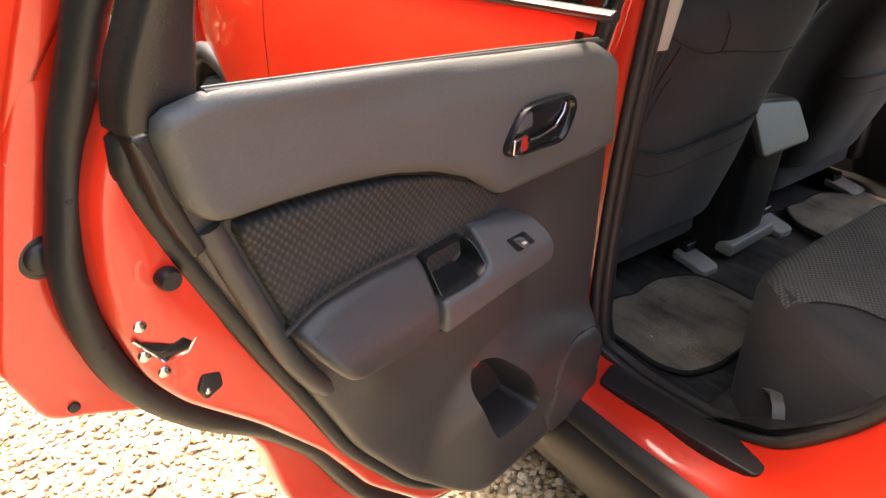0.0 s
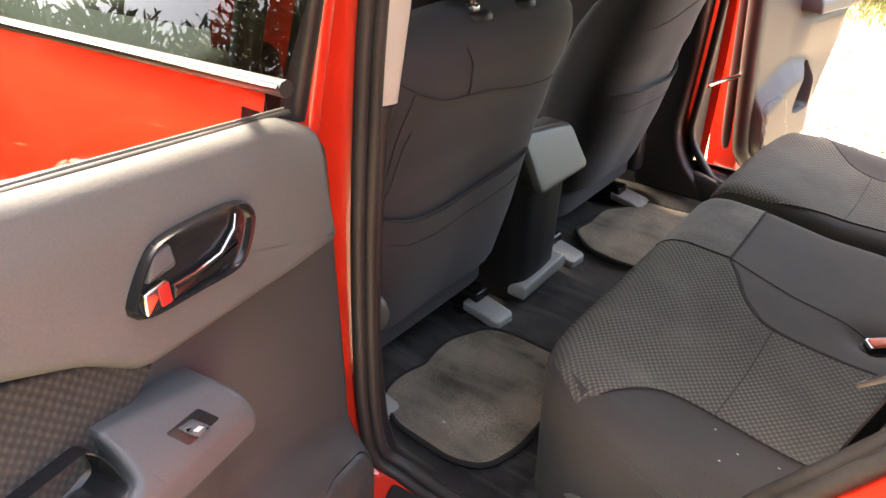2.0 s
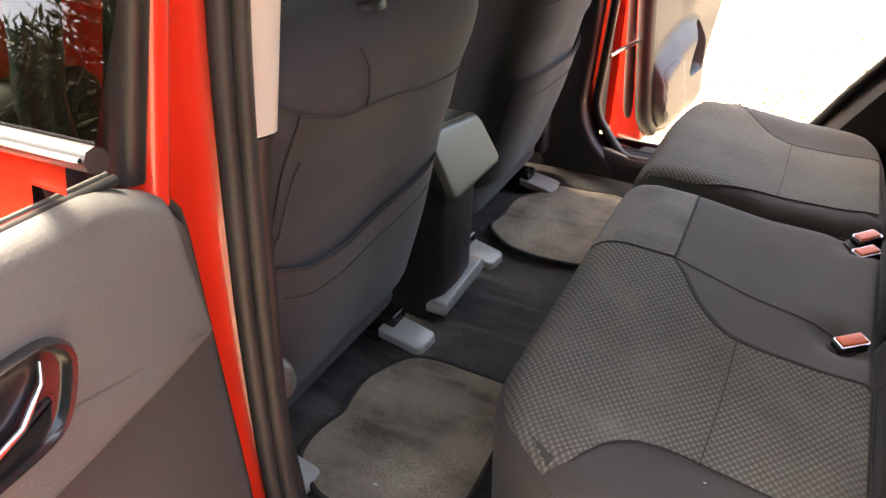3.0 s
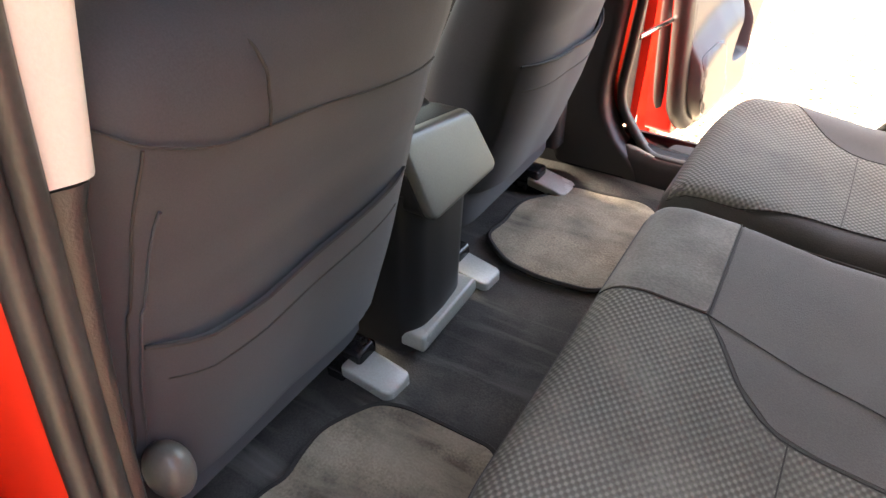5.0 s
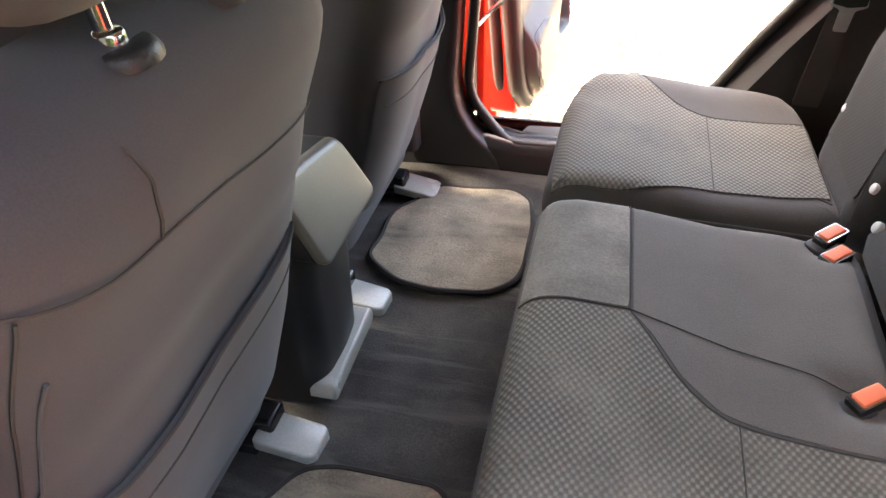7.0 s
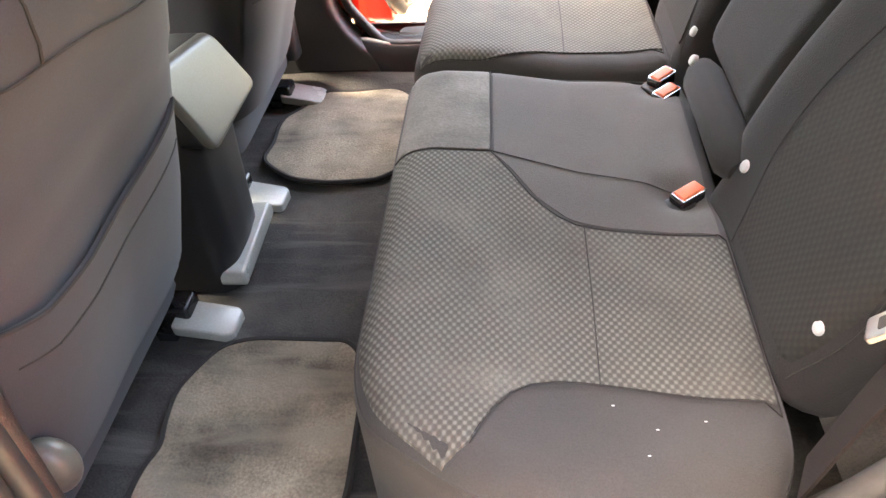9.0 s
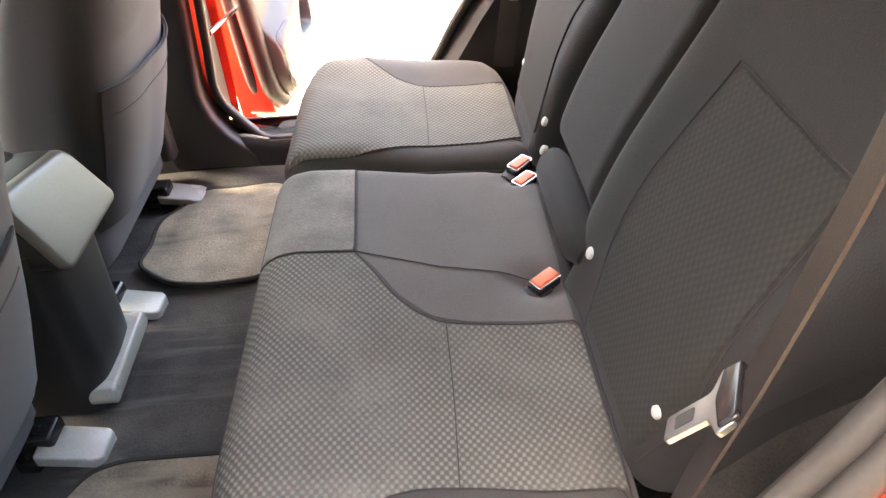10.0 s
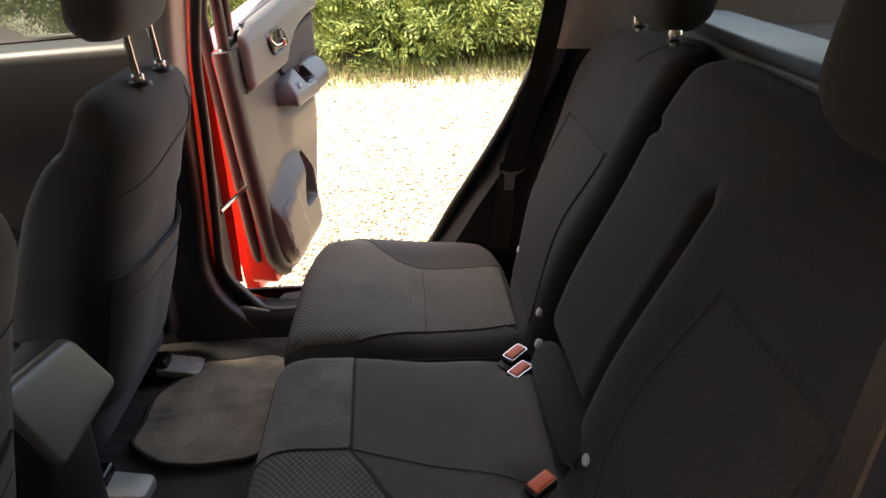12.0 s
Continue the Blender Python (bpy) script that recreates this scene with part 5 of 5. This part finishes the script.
def head_restraint(name, c, w, h, d, label, pitch, posts, material, gr=0.021):
    """A soft block on two chromed posts."""
    t = thing(name, c, label, "head restraint", "head restraints")
    rows = []
    for k in np.linspace(-1, 1, 15):
        e = (1 - abs(k) ** 4) ** 0.25 if abs(k) < 1 else 0.001
        ring = []
        for a in np.linspace(0, 2 * math.pi, 28, endpoint=False):
            ca, sa = math.cos(a), math.sin(a)
            q = (abs(ca) ** 4 + abs(sa) ** 4) ** -0.25
            ring.append((c[0] + d * q * ca * max(e, 0.55) * (0.9 if ca > 0 else 1) + k * h * math.tan(pitch), c[1] + w * q * sa * max(e, 0.7) * (1 - 0.06 * k), c[2] + k * h))
        rows.append(ring)
    part("pad", *loft(rows, True, True, True), material, t)
    for y, low in posts:
        px = low[0] - 0.008
        part("post", *tube([(low[0], y, low[1] - 0.01), (px, y, c[2] - h * 0.5)], 0.0062, 10), CHROME, t, "chromed post")
        col = part("post_guide", *disc((low[0], y, low[1] - 0.004), (math.sin(-pitch) * 0.3, 0, 1), gr, gr * 0.40, 26, 0.6), PLASTIC, t, "gloss black post guide")
        part("guide_collar", *disc((low[0], y, low[1] + 0.004), (0, 0, 1), 0.0105, 0.012, 14), CHROME, col)


head_restraint("head_restraint", (0.290, -0.385, 1.300), 0.135, 0.105, 0.050, "black cloth head restraint of the wide rear seat", 0.15, [(-0.45, (0.265, 1.205)), (-0.32, (0.265, 1.205))], BLACKCLOTH, 0.011)
head_restraint("head_restraint", (0.292, 0.235, 1.290), 0.110, 0.075, 0.045, "black cloth head restraint of the narrow rear seat", 0.15, [(0.157, (0.272, 1.205)), (0.320, (0.272, 1.202))], BLACKCLOTH, 0.011)


BACK_Z = [0.50, 0.60, 0.72, 0.85, 0.98, 1.02, 1.05, 1.08, 1.10, 1.116, 1.129, 1.138, 1.143]


def front_seat(s):
    c = 0.366 * s if s < 0 else 0.372
    wider, pw = (0.020, 4.5) if s < 0 else (0.0, 3.2)
    t = thing("front_seat", (-0.85, c, 0.42), "grey cloth front seat with map pocket on its back", "car seat", "front seats")

    def back_x(z):
        return float(np.interp(z, BACK_Z, [-0.690, -0.662, -0.625, -0.594, -0.562, -0.545, -0.533, -0.528, -0.534, -0.544, -0.560, -0.580, -0.602]))

    def half(z):
        return float(np.interp(z, BACK_Z, [0.200, 0.211, 0.218, 0.222, 0.220, 0.218, 0.215, 0.211, 0.206, 0.198, 0.187, 0.170, 0.145])) + wider

    def ring(z, grow=0.0, n=48):
        w, th = half(z) + grow, float(np.interp(z, [0.50, 0.8, 1.05, 1.12, 1.145], [0.15, 0.15, 0.12, 0.072, 0.026]))
        front = float(np.interp(z, [0.50, 0.80, 1.00, 1.05, 1.10, 1.12, 1.145], [0.26, 0.225, 0.178, 0.160, 0.122, 0.098, 0.042])) - th
        bx = back_x(z) + grow
        out = []
        for a in np.linspace(0, 2 * math.pi, n, endpoint=False):
            ca, sa = math.cos(a), math.sin(a)
            q = (abs(ca) ** pw + abs(sa) ** pw) ** (-1 / pw)
            x = bx - th + (th if ca > 0 else front) * q * ca
            y = c + w * q * sa
            x -= 0.018 * (1 - min(1.0, abs(y - c) / w)) ** 0.5 * (0 if ca < 0 else 1) * (0.4 if z > 0.9 else 1)
            out.append((x, y, z + (0.010 * ca - 0.6 * max(0.0, -0.612 - x)) * step((z - 1.04) / 0.09)))
        return out

    zs = list(np.linspace(0.57, 1.06, 22)) + [1.075, 1.09, 1.10, 1.108, 1.116, 1.123, 1.129, 1.134, 1.138, 1.141, 1.143]
    body = part("backrest", *loft([ring(z) for z in zs], True, True, True), COVER, t, "grey cloth backrest")

    def on_back(y, z, lift=0.002):
        w, th = half(z), float(np.interp(z, [0.50, 0.8, 1.05, 1.12, 1.145], [0.15, 0.15, 0.12, 0.072, 0.026]))
        r = min(0.999, abs(y - c) / w)
        x = back_x(z) - th + th * (1 - r ** pw) ** (1 / pw)
        x -= 0.018 * (1 - r) ** 0.5 * (0.4 if z > 0.9 else 1)
        return (x + lift, y, z)

    o = -s
    line = lambda pts: [on_back(c + s * dy, z) for dy, z in curve(pts, 40, False)]
    part("yoke_seam", *tube(line([(0.232, 1.085), (0.200, 1.060), (0.145, 1.038), (0.09, 1.031), (0.02, 1.020), (-0.06, 1.003), (-0.14, 0.992), (-0.19, 0.99)]), 0.0011, 5), SEAM, body)
    part("side_seam", *tube(line([(0.094, 1.033), (0.098, 1.06), (0.100, 1.085), (0.106, 1.105), (0.122, 1.118), (0.15, 1.123), (0.19, 1.122)]), 0.0015, 5), SEAM, body)
    part("zip_seam", *tube(line([(0.203, 1.058), (0.209, 1.012), (0.212, 0.96), (0.219, 0.88), (0.223, 0.78), (0.224, 0.66)]), 0.0013, 5), SEAM, body)
    part("zip_flap", *tube(line([(0.192, 0.998), (0.201, 0.953), (0.210, 0.876), (0.215, 0.78), (0.216, 0.66)]), 0.0016, 6), COVER, body)
    # map pocket: a cloth sheet standing off the back
    hem = lambda dy: float(np.interp(dy, [-0.18, -0.08, 0.02, 0.08, 0.155, 0.212], [0.842, 0.832, 0.824, 0.821, 0.829, 0.853]))
    across = [0.210 - 0.392 * j for j in np.linspace(0, 1, 28)]
    puff = lambda dy, k: 0.003 + 0.010 * k * (1 - min(1.0, abs(dy - 0.014) / 0.196) ** 4)
    rows = [[on_back(c + s * dy, 0.585 + (hem(dy) - 0.585) * k, puff(dy, k)) for dy in across] for k in np.linspace(0, 1, 10)]
    rows.append([(x - 0.006, y, z + 0.001) for x, y, z in rows[-1]])
    part("map_pocket", *loft(rows, False), COVER, t, "grey cloth map pocket")
    part("pocket_hem", *tube(rows[-2], 0.0022, 6), SEAM, body)
    part("hem_seam", *tube([on_back(c + s * dy, hem(dy) - 0.048, puff(dy, 0.83) + 0.0005) for dy in across[1:-1]], 0.0011, 5), SEAM, body)
    # seat cushion, side cover, runners
    cs = Soft(rounded([(-1.22, c - 0.24), (-0.72, c - 0.23), (-0.72, c + 0.23), (-1.22, c + 0.24)], 0.07), 0.50, lambda x, y: 0.70 - 0.03 * max(0, 1 - abs(y - c) / 0.2) + 0.05 * (-x - 0.75) * 0.2, 0.05, FLAT, 70)
    part("cushion", *cs.body(6), COVER, t, "grey cloth cushion")
    if s < 0:
        part("hinge_cover", *ball((-0.648, c + s * 0.214, 0.668), (0.030, 0.024, 0.036), 20, 14), CAPGREY, t, "grey plastic hinge cover")
    part("side_valance", *block(-1.2, -0.70, c + s * 0.19, c + s * 0.25, 0.50, 0.62, 0.02), PLASTIC, t)
    for dy in (-0.205, 0.17):
        y = c + s * dy
        part("runner", *block(-1.25, -0.72, y - 0.025, y + 0.025, 0.405, 0.455, 0.008), GLOSS, t, "black steel runner")


both(front_seat)
head_restraint("head_restraint", (-0.592, -0.355, 1.280), 0.140, 0.116, 0.078, "grey cloth head restraint of the front seat", 0.12, [(-0.412, (-0.575, 1.131)), (-0.298, (-0.575, 1.131))], COVER, 0.029)
head_restraint("head_restraint", (-0.585, 0.380, 1.295), 0.135, 0.080, 0.055, "grey cloth head restraint of the front seat", 0.12, [(0.323, (-0.565, 1.140)), (0.441, (-0.565, 1.140))], COVER)


# runner end covers on the floor
def runner_cover(y, w, s):
    t = thing("runner_cover", (-0.68, y, 0.405), "silver grey plastic seat runner cover on black carpet", "cover", "runner covers")
    v, f = slab(rounded([(-0.745, y - w), (-0.662, y - w), (-0.648, y - w * 0.7), (-0.646, y + w * 0.8), (-0.653, y + w), (-0.745, y + w)], 0.008), 0.412, 0.430, lambda x, yy, z: (x, yy, z - max(0, x + 0.68) * 0.45 + max(0, -0.715 - x) * 0.3), 0.004)
    part("cap", v, f, SILVER, t)
    part("upright", *block(-0.775, -0.742, y - w, y + w, 0.404, 0.424, 0.004), GLOSS, t, "black plastic upright")


for y, w in ((-0.175, 0.033), (0.155, 0.033), (0.545, 0.036), (-0.56, 0.036)):
    runner_cover(y, w, 1)

# centre console
con = thing("centre_console", (-0.85, 0, 0.40), "black centre console with grey armrest end between front seats", "console")
rows = []
for z in np.linspace(0.405, 0.735, 12):
    k = (z - 0.405) / 0.33
    xr = -0.668 + 0.012 * k ** 1.5
    w = 0.088 + 0.012 * k
    o = rounded([(-1.4, -w), (xr - 0.02, -w), (xr, -w + 0.03), (xr + 0.004, 0), (xr, w - 0.03), (xr - 0.02, w), (-1.4, w)], 0.015)
    rows.append([(x, y - 0.01, z) for x, y in o])
part("body", *loft(rows, True, True, True), GLOSSY_PLATE, con, "black plastic body")


def cap_place(y, z, n):
    return (-0.671 - (z - 0.801) * 0.5 + n, y, z)


capo = rounded([(-0.088, 0.826), (-0.100, 0.800), (-0.104, 0.712), (-0.092, 0.704), (0.088, 0.703), (0.099, 0.712), (0.090, 0.790), (0.080, 0.803)], 0.010)
part("armrest_end", *Soft(capo, -0.010, lambda y, z: 0.004, 0.009, cap_place, 80).body(5), CAPGREY, con, "olive-grey satin armrest end")
rows = [[cap_place(-0.006 + (y + 0.006) * k, 0.76 + (z - 0.76) * k, n) for y, z in even(capo, 80)] for n, k in ((-0.012, 0.97), (-0.014, 1.0), (-0.050, 1.0), (-0.085, 0.96))]
part("armrest_collar", *loft(rows, True, True, True), GLOSSY_PLATE, con, "dark grey side of the armrest end")
part("armrest_lid", *slab(rounded([(-1.1, -0.090), (-0.735, -0.090), (-0.725, -0.07), (-0.725, 0.055), (-0.735, 0.075), (-1.1, 0.075)], 0.02), 0.735, 0.815, FLAT, 0.018), PLASTIC, con, "grey armrest lid")
part("foot_trim", *slab(rounded([(-0.126, 0.470), (0.052, 0.480), (0.060, 0.472), (0.062, 0.450), (0.050, 0.444), (-0.124, 0.436), (-0.130, 0.445)], 0.006), -0.03, 0.014, lambda y, z, n: (-0.664 + n, y + 0.030, z - 0.016), 0.006), SILVER, con, "silver grey foot trim")


# floor mats
def floor_mat(name, outline, folds, seed, label):
    m_ = thing(name, (outline[0][0], outline[0][1], 0.405), label, "floor mat", "rear floor mats")
    rng = np.random.default_rng(seed)
    ph = rng.uniform(0, 6, 4)
    top = lambda x, y: 0.414 + folds * (math.sin(y * 46 + 3 * math.sin(x * 9 + ph[0]) + ph[1]) + 0.6 * math.sin(x * 37 + y * 11 + ph[2]))
    sh = Soft(rounded(outline, 0.028, 8), 0.404, top, 0.006, FLAT, 140)
    part("mat_surface", *sh.body(16), MATPILE, m_, "dusty brown-grey pile")
    part("binding", *tube([(x, y, top(x, y) - 0.003) for x, y in sh.loop], 0.0055, 6, True), MATEDGE, m_, "dark bound edge")


floor_mat("floor_mat", [(-0.730, 0.281), (-0.724, 0.34), (-0.729, 0.41), (-0.722, 0.46), (-0.676, 0.52), (-0.652, 0.574), (-0.475, 0.587), (-0.434, 0.553), (-0.416, 0.46), (-0.412, 0.31), (-0.425, 0.256), (-0.465, 0.222), (-0.568, 0.206), (-0.647, 0.219), (-0.690, 0.252)], 0.0026, 1, "rumpled brown-grey carpet mat with dark binding")
floor_mat("floor_mat", [(-0.708, -0.478), (-0.704, -0.435), (-0.692, -0.405), (-0.700, -0.365), (-0.704, -0.310), (-0.684, -0.262), (-0.660, -0.222), (-0.613, -0.205), (-0.456, -0.205), (-0.430, -0.235), (-0.417, -0.32), (-0.412, -0.476), (-0.431, -0.543), (-0.489, -0.569), (-0.625, -0.566), (-0.700, -0.520)], 0.0009, 2, "worn brown-grey carpet mat with dark binding")
part("crumb", *ball((-0.553, -0.510, 0.419), (0.004, 0.002, 0.0015), 8, 5), WHITE, bpy.data.objects["floor_mat.001"])


rng = np.random.default_rng(9)
flecks = [ball((x, y, cushion_top(x, y) + 0.0001), (rng.uniform(0.0006, 0.0020), rng.uniform(0.0004, 0.0012), 0.0002), 6, 4) for x, y in rng.normal((-0.10, 0.01), (0.011, 0.007), (170, 2))]
part("smudge", *join(*flecks), CAPGREY, bpy.data.objects["cushion_body"], "pale chalky smudge")


# seat release tab beside the wide cushion
tab = thing("release_strap", (-0.215, -0.625, 0.50), "short grey webbing strap beside the seat cushion", "strap")
part("strap", *ribbon([(-0.245, -0.600, 0.540), (-0.222, -0.618, 0.555), (-0.205, -0.634, 0.548), (-0.196, -0.642, 0.530)], (0.0075, 0.0065, 0.0), 0.0015), CAPGREY, tab)


# belt buckles
def buckle(c, aim, label, two=False):
    b = thing("belt_buckle", c, label, "belt buckle", "seat belt buckles")
    a = Vector(aim).normalized()
    w = a.cross(Vector((0, 0, 1))).normalized()
    n = w.cross(a)
    place = lambda x, y, h: tuple(Vector(c) + a * x + w * y + n * h)
    part("well", *slab(rounded([(-0.036, -0.016), (0.002, -0.016), (0.002, 0.016), (-0.036, 0.016)], 0.008), -0.020, -0.009, place, 0.003), BELT, b, "dark cloth buckle well")
    part("housing", *slab(rounded([(-0.024, -0.0125), (0.018, -0.0125), (0.018, 0.0125), (-0.024, 0.0125)], 0.004), -0.016, 0.001, place, 0.003), GLOSS, b, "black plastic housing")
    part("button", *slab(rounded([(-0.0185, -0.0098), (0.0175, -0.0098), (0.0175, 0.0098), (-0.0185, 0.0098)], 0.003), -0.004, 0.0055, place, 0.002), ORANGE, b, "orange-red release button")
    part("button_rim", *tube([place(x, y, 0.002) for x, y in rounded([(-0.0205, -0.0115), (0.0190, -0.0115), (0.0190, 0.0115), (-0.0205, 0.0115)], 0.003)], 0.0009, 5, True), CHROME, b)


buckle((0.034, -0.160, 0.678), (0.75, 0.50, 0.12), "orange-red belt buckle in the seat gap")
buckle((0.044, 0.140, 0.684), (0.75, 0.62, 0.14), "orange-red belt buckle beside another in the seat gap")
buckle((0.046, 0.098, 0.678), (0.75, 0.62, 0.10), "orange-red belt buckle beside another in the seat gap")


# outer belts
def belt_outer(s, pts, tongue_at, aim, material, label):
    t = thing("seat_belt", pts[0], label, "seat belt", "outer seat belts")
    across = Vector((0.0225, -0.004, 0)) if s > 0 else Vector((0.010, 0.0205, 0))
    p = curve(pts, 30, False)
    part("webbing", *ribbon([tuple(q) for q in p], across, 0.0012), material, t, "belt webbing")
    a = Vector(aim).normalized()
    w = Vector((across.x, across.y, 0)).normalized()
    n = w.cross(a)
    place = lambda x, y, h: tuple(Vector(tongue_at) + a * x + w * y + n * h)
    part("tongue", *slab(rounded([(-0.006, -0.026), (0.010, -0.030), (0.018, -0.012), (0.055, -0.011), (0.055, 0.011), (0.018, 0.012), (0.010, 0.030), (-0.006, 0.026)], 0.004), -0.0015, 0.0035, place, 0.0015), STEEL, t, "dull steel tongue")
    part("tongue_grip", *slab(rounded([(-0.008, -0.026), (0.008, -0.027), (0.013, 0.0), (0.008, 0.027), (-0.008, 0.026)], 0.004), -0.003, 0.006, place, 0.003), GLOSS, t, "black tongue grip")
    part("tongue_slot", *slab(rounded([(0.030, -0.006), (0.046, -0.006), (0.046, 0.006), (0.030, 0.006)], 0.002), 0.002, 0.0042, place, 0.0005), SEAM, t)


belt_outer(1, [(0.225, 0.600, 1.48), (0.188, 0.600, 1.21), (0.155, 0.600, 1.05), (0.103, 0.600, 0.862), (0.085, 0.58, 0.78), (0.070, 0.56, 0.68)], (0.101, 0.592, 0.868), (-0.10, -0.08, -1), BELT, "black seat belt hanging down the rear side trim")
belt_outer(-1, [(0.16, -0.605, 1.48), (0.12, -0.60, 1.25), (0.103, -0.60, 1.177), (0.095, -0.60, 1.10), (0.078, -0.598, 0.98), (0.067, -0.597, 0.92), (0.048, -0.60, 0.84), (0.030, -0.605, 0.74)], (0.070, -0.590, 0.935), (-0.67, 0.1, -0.74), BELTRED, "brownish seat belt hanging down the rear side trim")

# luggage cover behind the seats
shelf = thing("luggage_cover", (0.42, 0, 1.16), "black roller luggage cover behind the rear seat", "luggage cover")
part("cassette", *slab(rounded([(0.345, 1.150), (0.500, 1.150), (0.500, 1.196), (0.372, 1.206), (0.350, 1.190)], 0.005), -0.50, 0.50, lambda x, z, n: (x, n, z), 0.010), PLASTIC, shelf, "gloss black roller case")
part("blind", [(0.43, -0.55, 1.165), (0.43, 0.55, 1.165), (1.35, 0.55, 1.15), (1.35, -0.55, 1.15), (0.43, -0.55, 1.160), (0.43, 0.55, 1.160), (1.35, 0.55, 1.145), (1.35, -0.55, 1.145)], [(0, 1, 2, 3), (4, 5, 6, 7), (0, 1, 5, 4), (2, 3, 7, 6)], CLOTH, shelf, "black cover cloth")

# door striker on the left rear jamb
st = thing("door_striker", (0.02, -0.76, 0.66), "bright steel door striker on the red jamb", "striker")
part("loop", *tube([(-0.02, -0.745, 0.60), (-0.02, -0.785, 0.60), (0.03, -0.785, 0.615), (0.03, -0.745, 0.615)], 0.005, 8), CHROME, st)
part("plate", *disc((0.005, -0.742, 0.607), (0, -1, 0.2), 0.022, 0.004, 16), CHROME, st)
